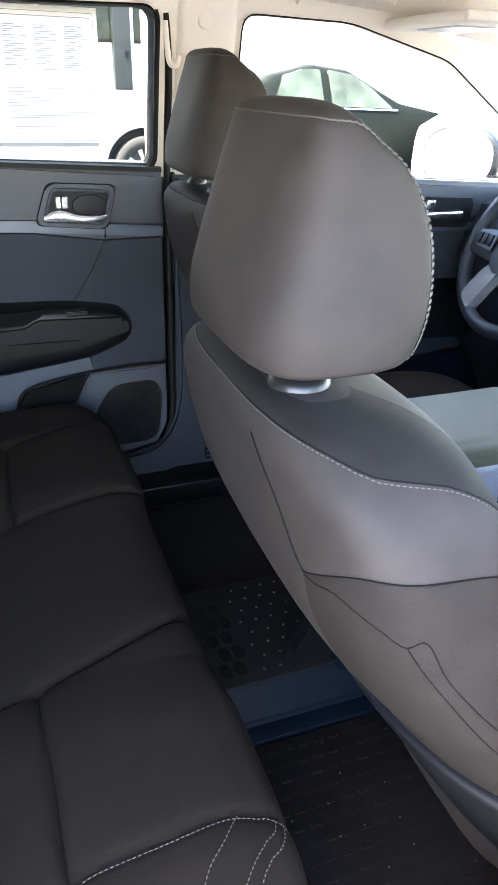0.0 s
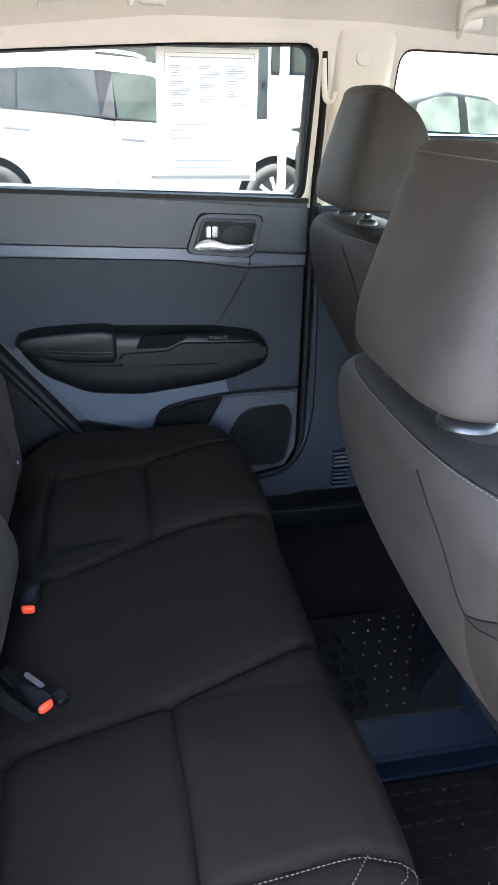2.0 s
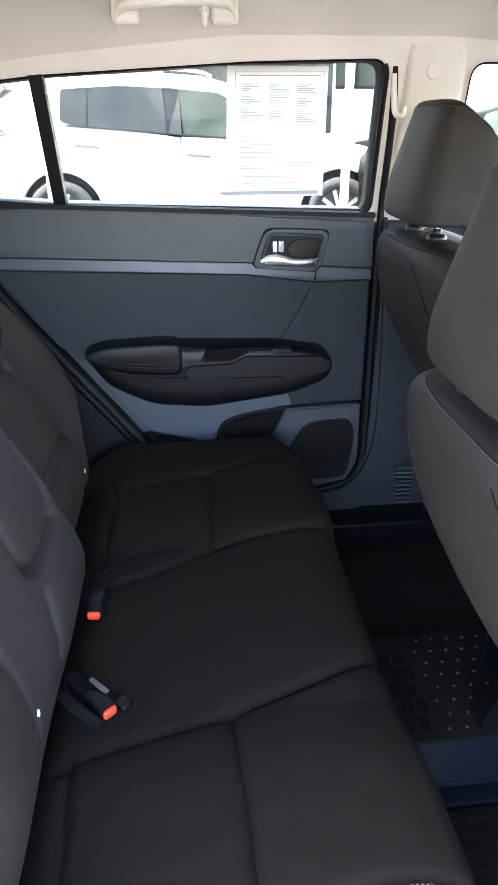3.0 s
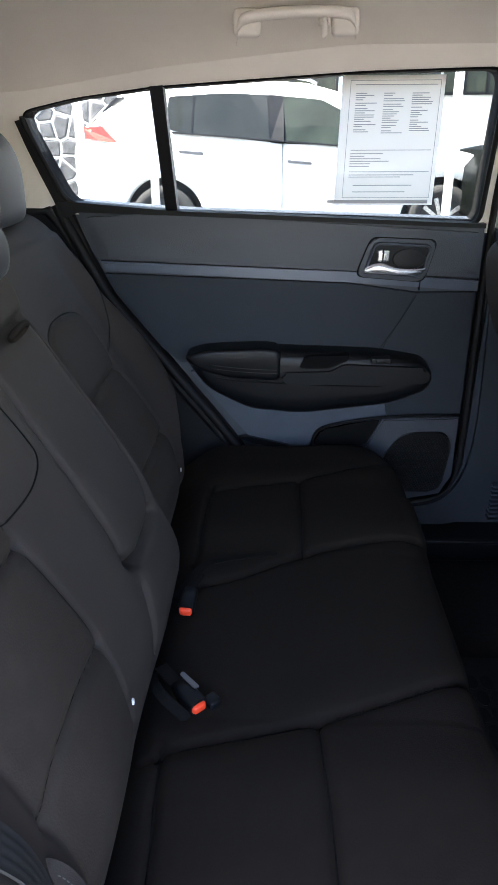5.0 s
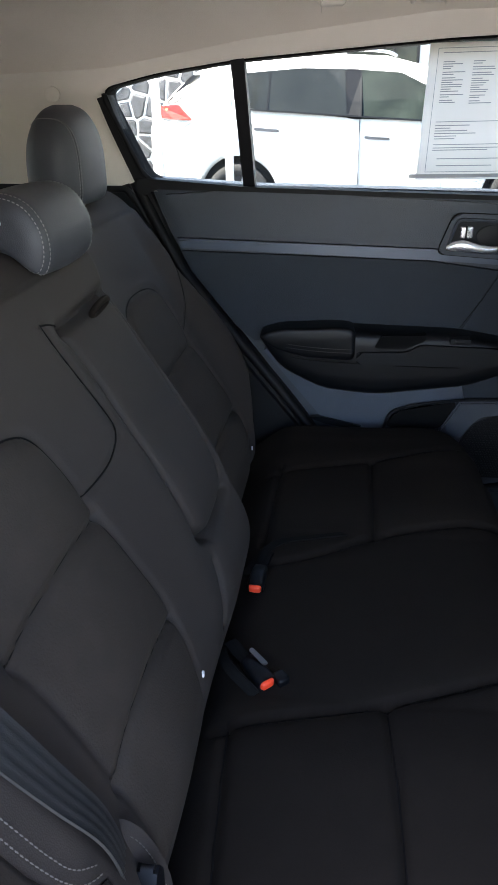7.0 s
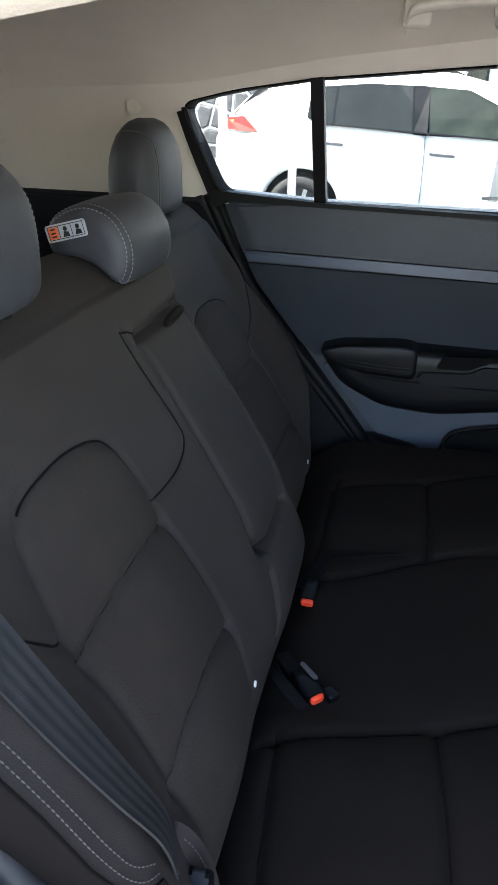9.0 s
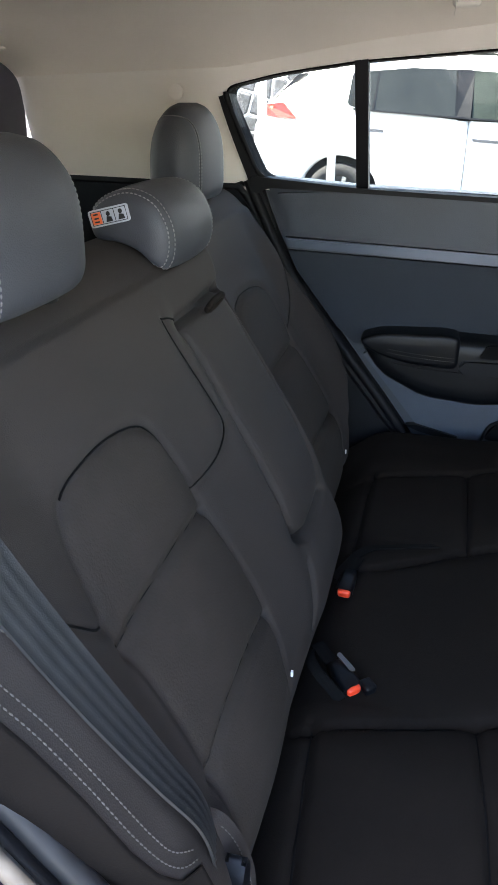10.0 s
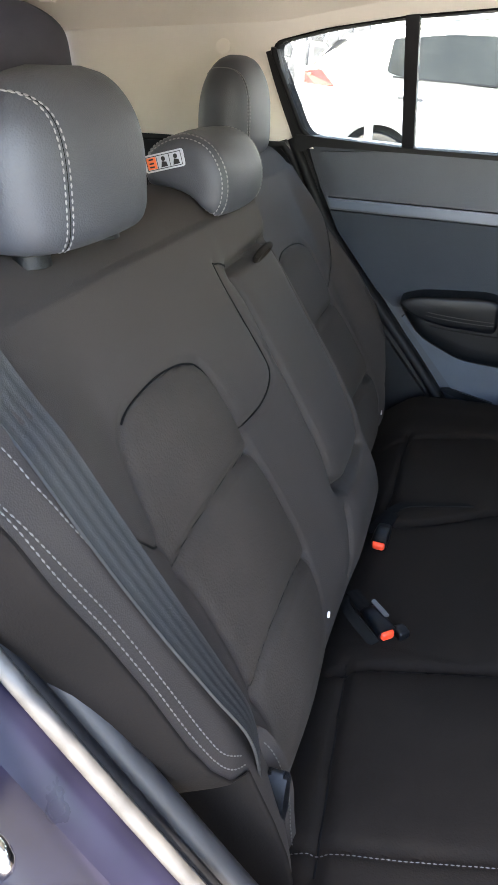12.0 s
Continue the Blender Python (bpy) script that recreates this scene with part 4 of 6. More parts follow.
def double_stitch(rings, table, parent, off=4.0, lift=0.0016, per=6, thread=None):
    bm = bmesh.new()
    for o in (-off, off):
        add_stitches(bm, pad_lines(rings, [(a, b + o) for a, b in table], per, lift))
    part("stitching", bm, thread or M_THREAD3, parent, "double row of pale stitches")
    part("seam", tube(pad_lines(rings, table, per, -0.0002), 0.0005, 6), M_SEAM, parent)


def dense(rings, per=3):
    """More rings between the given ones, on smooth curves."""
    n = len(rings[0])
    cols = [smooth_line([r[k] for r in rings], per) for k in range(n)]
    return [[tuple(c[i]) for c in cols] for i in range(len(cols[0]))]


# ---------------------------------------------------------------- rear headrests
def rear_headrest(cx, cy, label, tall):
    e = thing("rear_headrest", label, "headrest", "outer rear headrests", at=(cx, cy, 1.12))
    rings = []
    for dz, hx, hy, ox in [(-0.006, 0.030, 0.078, 0.0), (-0.003, 0.043, 0.093, 0.0), (0.012, 0.050, 0.101, 0.0), (0.04, 0.051, 0.104, 0.0), (0.075, 0.0495, 0.103, 0.001), (0.103, 0.044, 0.098, 0.002), (0.126, 0.034, 0.086, 0.003), (0.143, 0.021, 0.066, 0.004), (0.151, 0.008, 0.036, 0.004)]:
        rings.append(ring_se(ox, 0, dz * tall, hx, hy, 2.9, 48))
    pad = part("pad", loft(dense(rings, 6)), M_SEAT2, e)
    for s, turn in ((-1, 0), (1, 30)):
        double_stitch(rings, [(a, s * (b + turn)) for a, b in ((0.6, 40), (1.5, 36), (3, 32), (4.5, 32), (5.3, 36), (5.8, 45), (6.15, 62), (6.3, 90), (6.2, 115), (5.8, 130))], pad, 2.4)
    for y in (-0.06, 0.06):
        part("post", tube([(0, y, -0.05), (0, y, 0.01)], 0.006, 8), M_CHROME, e)
        part("guide", loft([ring_se(0, y, -0.018, 0.017, 0.017, 2, 16), ring_se(0, y, -0.008, 0.016, 0.016, 2, 16)]), M_TRIM2, e)
    return e



rear_headrest(-0.848, -0.365, "charcoal leatherette headrest with double pale stitching", 0.84)
rear_headrest(-0.943, 0.385, "charcoal leatherette headrest on the narrow backrest section", 1.0)
ch = thing("centre_headrest", "low hooked middle headrest with a warning label", "headrest", at=(0, 0, 0))
HOOK = smooth_line([(-0.895, 1.135), (-0.890, 1.160), (-0.868, 1.176), (-0.838, 1.182), (-0.808, 1.170), (-0.791, 1.142), (-0.790, 1.112), (-0.800, 1.092), (-0.814, 1.096), (-0.834, 1.112), (-0.862, 1.121), (-0.888, 1.124), (-0.895, 1.135)], 4)[:-1]
cen = np.mean(HOOK, 0)
HOOK = [cen + (p - cen) * 1.04 + (-0.0116, -0.0046) for p in HOOK]
cen = np.mean(HOOK, 0)
rings = []
for y, s in [(-0.088, 0.45), (-0.0865, 0.72), (-0.082, 0.88), (-0.074, 0.97), (-0.062, 1.0), (-0.035, 1.03), (0, 1.04), (0.035, 1.03), (0.062, 1.0), (0.074, 0.97), (0.082, 0.88), (0.0865, 0.72), (0.088, 0.45)]:
    rings.append([(cen[0] + (p[0] - cen[0]) * s, y, cen[1] + (p[1] - cen[1]) * s) for p in HOOK])
chp = part("pad", loft(rings), M_SEAT2, ch)
for s in (-1, 1):
    bm = bmesh.new()
    for k in (0.89, 0.975):
        y = 0.0815 if k < 0.95 else 0.0735
        ln = [(cen[0] + (p[0] - cen[0]) * (k + 0.006), s * y, cen[1] + (p[1] - cen[1]) * (k + 0.006)) for p in HOOK[2:33]]
        add_stitches(bm, ln, 0.0008)
    part("stitching", bm, M_THREAD3, chp, "double row of pale stitches")
LAB = Matrix.Translation((-0.8755, -0.0885, 1.1485)) @ Matrix.Rotation(radians(-13), 4, 'Y')
bm = poly_prism(rounded([(-0.0265, -0.010), (0.0265, -0.010), (0.0265, 0.010), (-0.0265, 0.010)], 0.004), "y", -0.0006, 0.003)
bm.transform(LAB)
lab = part("warning_label", bm, M_LABEL, ch, "small pale warning label", smooth=False)
bm = bmesh.new()
for a, b, c, d in ((-0.0235, 0.0235, 0.0072, 0.0080), (-0.0235, 0.0235, -0.0080, -0.0072), (-0.0235, -0.0228, -0.008, 0.008), (0.0228, 0.0235, -0.008, 0.008), (-0.0095, -0.0088, -0.008, 0.008), (0.0072, 0.0079, -0.008, 0.008)):
    add_box(bm, a, b, -0.0010, 0.0, c, d)
bm.transform(LAB)
part("print_frame", bm, M_COLLAR, lab, "thin dark printed frame", smooth=False)
bm = box(-0.0225, -0.0102, -0.0011, 0.0, -0.0068, 0.0068)
bm.transform(LAB)
part("mark", bm, M_ORANGE, lab, "orange warning field", smooth=False)
bm = bmesh.new()
for c in (0.0045, 0.0, -0.004):
    add_box(bm, -0.0195, -0.0135, -0.0015, -0.0008, c - 0.0009, c + 0.0009)
bm.transform(LAB)
part("print", bm, M_COLLAR, lab, "dark bars on the orange field", smooth=False)
for x in (-0.0015, 0.0148):
    bm = bmesh.new()
    add_loft(bm, [[(x + 0.001 + 0.0026 * math.cos(a), y, 0.0030 + 0.0028 * math.sin(a)) for a in np.linspace(0, 2 * math.pi, 12, endpoint=False)] for y in (-0.0012, 0.0)])
    add_loft(bm, [[(px, y, pz) for px, pz in ((x - 0.0035, -0.0062), (x + 0.0055, -0.0062), (x + 0.0045, -0.0010), (x - 0.0012, 0.0005))] for y in (-0.0012, 0.0)])
    bm.transform(LAB)
    part("pictogram", bm, M_COLLAR, lab, "dark pictogram", smooth=False)
for y in (-0.06, 0.06):
    part("post", tube([(-0.862, y, 1.06), (-0.862, y, 1.13)], 0.006, 8), M_CHROME, ch)


# ---------------------------------------------------------------- front seats
def front_seat(ox, oy, oz, lift, label):
    e = thing("front_seat", label, "car seat", "front seats", at=(ox, oy, oz))
    rings = []
    for z, rear, hy, t, p in [(0.42, 0.112, 0.21, 0.22, 2.0), (0.46, 0.087, 0.24, 0.25, 2.0), (0.55, 0.030, 0.253, 0.26, 2.0), (0.65, -0.034, 0.258, 0.25, 2.1), (0.75, -0.103, 0.260, 0.23, 2.4), (0.84, -0.148, 0.260, 0.205, 3.0), (0.90, -0.166, 0.254, 0.188, 3.5), (0.945, -0.175, 0.242, 0.180, 3.6), (0.978, -0.181, 0.222, 0.167, 3.6), (1.0, -0.180, 0.194, 0.15, 3.6), (1.016, -0.172, 0.155, 0.115, 3.6), (1.024, -0.155, 0.10, 0.06, 3.6)]:
        rings.append(ring_se(rear + t / 2, 0, z, t / 2, hy, p, 56))
    back = part("backrest", loft(dense(rings, 6)), M_LEATHER, e, "grey-brown twill backrest")
    TOPSEAM = [(9.75, 132), (9.66, 165), (9.66, 185), (9.72, 202), (9.70, 225), (9.5, 246), (9.0, 266), (8.3, 288), (7.6, 304), (6.8, 316), (5.8, 324)]
    fine = dense(rings, 6)
    seam_a, seam_l = [b for a, b in TOPSEAM], [a for a, b in TOPSEAM]
    shoulder = np.array([[tuple(ring_angle(fine, (lv + (10.95 - lv) * k / 16) * 6, deg, 0.0012)) for k in range(17)] for deg, lv in ((d, float(np.interp(d, seam_a, seam_l))) for d in np.arange(100, 323, 3.0))])
    grid_object("shoulder_panel", shoulder, M_SHOULDER, back, "dark smooth leatherette shoulder panel")
    # Lower panel: its darker colour stands for light falloff.
    LOWSEAM = [(6.01, 204), (6.6, 222), (6.9, 238), (6.95, 256), (6.85, 274), (6.5, 292), (6.3, 305)]
    low_a, low_l = [b for a, b in LOWSEAM], [a for a, b in LOWSEAM]
    lower = np.array([[tuple(ring_angle(fine, (1.0 + (lv - 1.0) * k / 30) * 6, deg, 0.0010)) for k in range(31)] for deg, lv in ((d, float(np.interp(d, low_a, low_l))) for d in np.arange(204, 318, 3.0))])
    grid_object("lower_panel", lower, M_RIB, back, "ribbed cloth lower back panel, light falloff in its dark tone")
    bm = bmesh.new()
    add_stitches(bm, pad_lines(rings, [(a - 0.10, b) for a, b in TOPSEAM], 6, 0.0006), 0.0006, 0.0030, 0.0016)
    part("stitching", bm, M_THREAD2, back)
    part("seam", tube(pad_lines(rings, TOPSEAM, 6, 0.0002), 0.0009, 6), M_SEAM, back)
    for tab in (LOWSEAM, [(8.6, 190), (7.4, 196), (6.05, 204), (6.2, 220), (6.02, 238), (5.83, 248), (5.94, 258), (5.26, 260), (4.38, 265), (3.4, 270), (2.4, 274)], [(5.83, 249), (4.95, 255), (4.12, 258), (3.2, 262), (2.3, 266)]):
        part("seam", tube(pad_lines(rings, tab, 6, 0.0008), 0.0007, 6), M_SEAM, back)
    bm = bmesh.new()
    for o in (0, 5):
        add_stitches(bm, pad_lines(rings, [(6.75 - o * 0.03, 279 + o), (6.2, 290 + o), (5.4, 302 + o)], 6, 0.0008))
    part("stitching", bm, M_THREAD, back)
    # dark cover on the lower rear and the side valance
    board = []
    for z, rear, hy, t in [(0.295, 0.185, 0.205, 0.16), (0.33, 0.158, 0.232, 0.20), (0.40, 0.112, 0.255, 0.24), (0.50, 0.050, 0.266, 0.27), (0.58, -0.001, 0.270, 0.275), (0.605, -0.016, 0.268, 0.27), (0.612, -0.010, 0.258, 0.25)]:
        board.append(ring_se(rear + t / 2, 0, z, t / 2, hy, 2.1, 56))
    part("back_board", loft(dense(board, 3)), M_BOARD, e, "black plastic lower back cover")
    val = rounded([(0.02, 0.285), (0.03, 0.40), (0.10, 0.52), (0.20, 0.50), (0.55, 0.43), (0.60, 0.33), (0.58, 0.285)], 0.03)
    for s in (-1, 1):
        part("valance", poly_prism(val, "y", s * 0.235, s * 0.262, 0.008, 3), M_TRIM2, e, "black plastic seat side cover", smooth=True)
    rings2 = [ring_se(0.33, 0, z, hx, hy, 4, 40) for z, hx, hy in [(0.30, 0.17, 0.18), (0.36, 0.19, 0.21), (0.46, 0.235, 0.235), (0.51, 0.265, 0.235), (0.53, 0.23, 0.20), (0.535, 0.10, 0.10)]]
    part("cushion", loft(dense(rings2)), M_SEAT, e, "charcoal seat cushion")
    for y in (-0.14, 0.14):
        part("rail", box(0.24, 0.62, y - 0.02, y + 0.02, 0.282 - oz, 0.30, 0.003), M_TRIM2, e, "black seat rail", smooth=False)
    # headrest
    rings3 = []
    for z, rear, frnt, hy in [(1.046, -0.175, -0.070, 0.106), (1.049, -0.184, -0.056, 0.118), (1.058, -0.190, -0.043, 0.123), (1.09, -0.189, -0.034, 0.125), (1.13, -0.179, -0.034, 0.120), (1.165, -0.169, -0.043, 0.113), (1.195, -0.160, -0.063, 0.106), (1.214, -0.153, -0.089, 0.098), (1.225, -0.150, -0.102, 0.091), (1.232, -0.146, -0.113, 0.080), (1.236, -0.141, -0.121, 0.060), (1.2375, -0.135, -0.127, 0.03)]:
        rings3.append(ring_se((rear + frnt) / 2, 0, z + lift, (frnt - rear) / 2, hy, 3.9, 64))
    head = part("headrest", loft(dense(rings3, 6)), M_LEATHER, e, "grey-brown twill headrest")
    for s in (-1, 1):
        double_stitch(rings3, [(1.6, s * 46), (2.5, s * 52), (3.5, s * 54), (4.5, s * 54), (5.5, s * 55), (6.5, s * 58), (7.3, s * 66), (7.9, s * 82), (8.1, s * 105), (8.2, s * 125), (8.2, s * 150), (8.2, s * 180)], head, 2.6, thread=M_THREAD2)
    for y in (-0.060, 0.060):
        part("post", tube([(-0.132, y, 0.98), (-0.132, y, 1.07 + lift)], 0.0062, 10), M_CHROME, e, "chrome headrest post")
        part("post_guide", loft([ring_se(-0.132, y, z, r * (0.65 if lift else 1), r * (0.65 if lift else 1), 2, 28) for z, r in ((1.000, 0.026), (1.020, 0.0275), (1.028, 0.026), (1.032, 0.021), (1.0335, 0.013), (1.040, 0.011), (1.042, 0.007))]), M_COLLAR, e, "dull grey post guide")
    return e


front_seat(0.0, -0.315, 0.0, 0.0, "grey-brown twill-covered front passenger seat with pale stitching")
front_seat(0.15, 0.385, 0.055, 0.002, "grey-brown twill-covered driver seat with pale stitching")


# ---------------------------------------------------------------- belts and small things on the bench
def back_point(u, v, lean, relief, lift=0.001):
    """A point on the backrest's cover at the place (u across, v up)."""
    e = 1e-3
    x, z = back_profile(np.array([v]), lean)
    x1, z1 = back_profile(np.array([v + e]), lean)
    dx, dz = (x1 - x)[0], (z1 - z)[0]
    ln = math.hypot(dx, dz)
    h = float(relief(np.array([[u]]), np.array([[v]]))[0, 0]) + lift
    return (x[0] + dz / ln * h, u, z[0] - dx / ln * h)


def back_stitches(rows, lean, relief, r=0.00065):
    bm = bmesh.new()
    for row in rows:
        add_stitches(bm, [back_point(u, v, lean, relief, 0.0016) for u, v in smooth_line(row, 12)], r)
    return bm


sec, sec2 = (o for o in bench_back.children)


def back_seam(rows, lean, relief, r=0.0012):
    bm = bmesh.new()
    for row in rows:
        add_tube(bm, [back_point(u, v, lean, relief, 0.0007) for u, v in row], r, 6)
    return bm


NEAR_ROWS = [PANEL[30:-4], CUT1, CUT2, CURVE, TUCK, ARM_LEFT[:13]]
part("seam", back_seam(NEAR_ROWS, 0.4375, relief_near), M_SEAM, sec)
part("seam", back_seam([PANEL_FAR[4:66], CUT1_FAR, CUT2_FAR, CURVE_FAR], 0.52, relief_far), M_SEAM, sec2)
part("stitching", back_stitches([[(-0.636, 1.05), (-0.634, 1.003), (-0.622, 0.957), (-0.606, 0.90), (-0.593, 0.830), (-0.585, 0.788), (-0.576, 0.763), (-0.556, 0.741)],
                                 [(-0.639, 1.04), (-0.637, 0.997), (-0.629, 0.950), (-0.617, 0.905), (-0.607, 0.855), (-0.599, 0.806), (-0.590, 0.772), (-0.577, 0.749), (-0.556, 0.733)]], 0.4375, relief_near), M_THREAD, sec, "double row of pale stitches")
part("stitching", back_stitches([[(-0.601, 1.06), (-0.603, 1.02), (-0.604, 1.000), (-0.600, 0.979), (-0.593, 0.955), (-0.582, 0.92)]], 0.4375, relief_near, 0.0007), M_THREAD, sec)
loop = []
for k in range(25):
    a = 2 * math.pi * k / 24
    loop.append((-0.779 + 0.006 * math.sin(a), 0.012 + 0.028 * math.cos(a), 1.026 + 0.009 * math.sin(a)))
part("pull_loop", tube(loop, 0.0045, 8, 1.0), M_CLOTH, sec, "black webbing pull loop")
for (x, y, z) in ((-0.612, -0.238, 0.636), (-0.637, 0.436, 0.612)):
    tagged(mesh_object("anchor_tag", box(x, x + 0.003, y - 0.002, y + 0.002, z - 0.0042, z + 0.0042, 0.0008), M_PAPER), "tiny white child-seat anchor tag on the seam", "seat tag", "anchor tags")


def ribbon(path, across, width, thick=0.0016, ribs=5, taper=0.0):
    """Belt webbing along a path; across gives the direction of its width at each point."""
    bm = bmesh.new()
    rings = []
    for i, p in enumerate(path):
        p, w = Vector(p), Vector(across[i]).normalized()
        d = (Vector(path[min(i + 1, len(path) - 1)]) - Vector(path[max(i - 1, 0)])).normalized()
        n = d.cross(w).normalized()
        top, bot = [], []
        m = ribs * 4
        for k in range(m + 1):
            f = k / m - 0.5
            rib = 0.0004 * math.cos(2 * math.pi * ribs * (k / m))
            wd = width * (1 - taper * max(0.0, i / len(path) - 0.5) * 2)
            top.append(p + w * wd * f + n * (thick + rib))
            bot.append(p + w * wd * f - n * thick)
        rings.append(top + bot[::-1])
    return add_loft(bm, rings)


belt = thing("seat_belt", "grey rear seat belt hanging over the bench side", "seat belt", at=(0, 0, 0))
BELT = [(-0.568, 1.055), (-0.577, 1.01), (-0.575, 0.955), (-0.564, 0.885), (-0.550, 0.81), (-0.537, 0.755)]
bp = smooth_line([(-0.885, -0.640, 1.325), (-0.842, -0.61, 1.215)] + [back_point(u, v, 0.4375, relief_near, 0.004 + 0.06 * max(0.0, 0.90 - v)) for u, v in BELT] + [(-0.618, -0.522, 0.700), (-0.618, -0.521, 0.64), (-0.622, -0.524, 0.57), (-0.60, -0.53, 0.50)], 5)
ac = [Vector(back_point(u + 0.018, v, 0.4375, relief_near)) - Vector(back_point(u - 0.018, v, 0.4375, relief_near)) for u, v in BELT]
ac = smooth_line([ac[0], ac[0], *ac, ac[-1], ac[-1], (0.005, 0.036, 0.0), (0.005, 0.036, 0.0)], 5)
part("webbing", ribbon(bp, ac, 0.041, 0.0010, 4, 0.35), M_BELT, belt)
part("anchor_plate", box(-0.655, -0.622, -0.545, -0.515, 0.545, 0.615, 0.006), M_TRIM2, belt, "black belt anchor")
tg_at = Matrix.Translation((-0.016, -0.012, -0.010))
tp = part("tongue", poly_prism(rounded([(-0.520, 0.640), (-0.492, 0.640), (-0.494, 0.575), (-0.518, 0.575)], 0.006), "x", -0.590, -0.584, 0.001), M_CHROME, belt, "chrome belt tongue", smooth=False)
part("slot", poly_prism(rounded([(-0.513, 0.602), (-0.499, 0.602), (-0.500, 0.583), (-0.512, 0.583)], 0.003), "x", -0.5835, -0.5825), M_SEAM, tp, smooth=False)
tp.matrix_basis = tg_at
knob = part("tongue_grip", poly_prism(rounded([(-0.527, 0.640), (-0.495, 0.633), (-0.485, 0.675), (-0.498, 0.700), (-0.512, 0.685)], 0.008), "x", -0.597, -0.578, 0.004, 3), M_TRIM2, belt, "black plastic tongue grip")
knob.matrix_basis = tg_at
guide = thing("belt_guide", "stitched charcoal belt guide loop on the bench side", "belt guide", at=(0, 0, 0))
gl = smooth_line([(-0.645, -0.502, 0.690), (-0.632, -0.500, 0.695), (-0.618, -0.497, 0.672), (-0.606, -0.496, 0.630), (-0.602, -0.498, 0.585), (-0.598, -0.50, 0.55)], 6)
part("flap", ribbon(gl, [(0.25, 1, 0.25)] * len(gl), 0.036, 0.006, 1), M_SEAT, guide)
bm = bmesh.new()
for o in (0.006, 0.013):
    add_stitches(bm, [(p[0] + 0.0085, p[1] + o, p[2] + 0.003) for p in gl])
part("stitching", bm, M_THREAD, guide)


def buckle(at, turn, tilt, label, open_tongue=False):
    """A belt buckle that lies along its own x; the release button looks out at its front end."""
    e = thing("belt_buckle", label, "belt buckle", "rear belt buckles", at=at)
    e.rotation_euler = (0, radians(tilt), radians(turn))
    e.scale = (0.88, 0.88, 0.88)
    rings = []
    for x, hy, hz, oz in ((-0.046, 0.009, 0.005, -0.003), (-0.043, 0.012, 0.008, -0.002), (-0.02, 0.0145, 0.0105, 0), (0.006, 0.0150, 0.0115, 0), (0.012, 0.0145, 0.0105, 0), (0.0125, 0.0125, 0.0085, 0), (0.009, 0.0120, 0.0080, 0)):
        rings.append([(x, hy * math.copysign(abs(math.cos(a)) ** 0.5, math.cos(a)), oz + hz * math.copysign(abs(math.sin(a)) ** 0.5, math.sin(a))) for a in np.linspace(0, 2 * math.pi, 20, endpoint=False)])
    part("case", loft(rings), M_TRIM2, e)
    rings = [[(x, k * 0.0115 * math.copysign(abs(math.cos(a)) ** 0.5, math.cos(a)), -0.0005 + k * 0.0075 * math.copysign(abs(math.sin(a)) ** 0.5, math.sin(a))) for a in np.linspace(0, 2 * math.pi, 20, endpoint=False)] for x, k in ((0.004, 1.0), (0.0135, 1.0), (0.0165, 0.9), (0.018, 0.6))]
    part("button", loft(rings), M_RED, e, "red release button")
    part("stalk", ribbon([(-0.095, 0.004, -0.012), (-0.075, 0.002, -0.007), (-0.055, 0.0, -0.004), (-0.040, 0.0, -0.002)], [(0, 1, 0)] * 4, 0.022, 0.002, 2), M_SEAM, e, "black webbing stalk")
    if open_tongue:
        part("tongue", poly_prism(rounded([(-0.046, 0.006), (-0.010, 0.008), (-0.008, 0.017), (-0.048, 0.014)], 0.004), "z", 0.0115, 0.0135), M_STEEL, e, "steel tongue", smooth=False)
        part("slot_cover", box(0.004, 0.026, 0.014, 0.034, -0.010, 0.006, 0.005, 3), M_TRIM2, e)
        part("folded_strap", ribbon(smooth_line([(-0.085, -0.016, -0.010), (-0.06, -0.030, 0.002), (-0.03, -0.034, 0.006), (-0.004, -0.026, -0.004), (0.012, -0.02, -0.012)], 4), [(0.4, 0.5, 0.75)] * 17, 0.020, 0.0012, 2), M_SEAM, e, "folded black webbing")
    return e


buckle((-0.545, -0.180, 0.580), -48, 6, "black buckle with red button beside a steel tongue", True)
buckle((-0.577, 0.020, 0.580), -95, 8, "black belt buckle with a red button")
part_strap = smooth_line([(-0.60, 0.05, 0.572), (-0.56, 0.14, 0.574), (-0.50, 0.17, 0.572), (-0.44, 0.19, 0.571)], 6)
strap = tagged(mesh_object("lap_strap", ribbon(part_strap, [(0.6, -0.3, 0)] * len(part_strap), 0.016, 0.001, 2), M_SEAM), "black lap belt strap lying on the bench", "belt strap")


# ---------------------------------------------------------------- near door opening
NEAR = [(-0.972, 1.315), (-0.94, 1.22), (-0.907, 1.125), (-0.872, 1.045), (-0.805, 0.925), (-0.735, 0.825), (-0.652, 0.715), (-0.575, 0.615), (-0.50, 0.510), (-0.44, 0.40), (-0.42, 0.30)]
nl = smooth_line(NEAR, 5)


def along(off, y):
    """The opening's edge pushed off outwards (to the front and down) by a distance, at a depth y."""
    out = []
    for i, p in enumerate(nl):
        d = np.array(nl[min(i + 1, len(nl) - 1)]) - np.array(nl[max(i - 1, 0)])
        d = d / np.linalg.norm(d)
        n = np.array([-d[1], d[0]])
        n = n if n[0] > 0 else -n
        off2 = off + 0.026
        out.append((p[0] + n[0] * off2, y, p[1] + n[1] * off2))
    return out


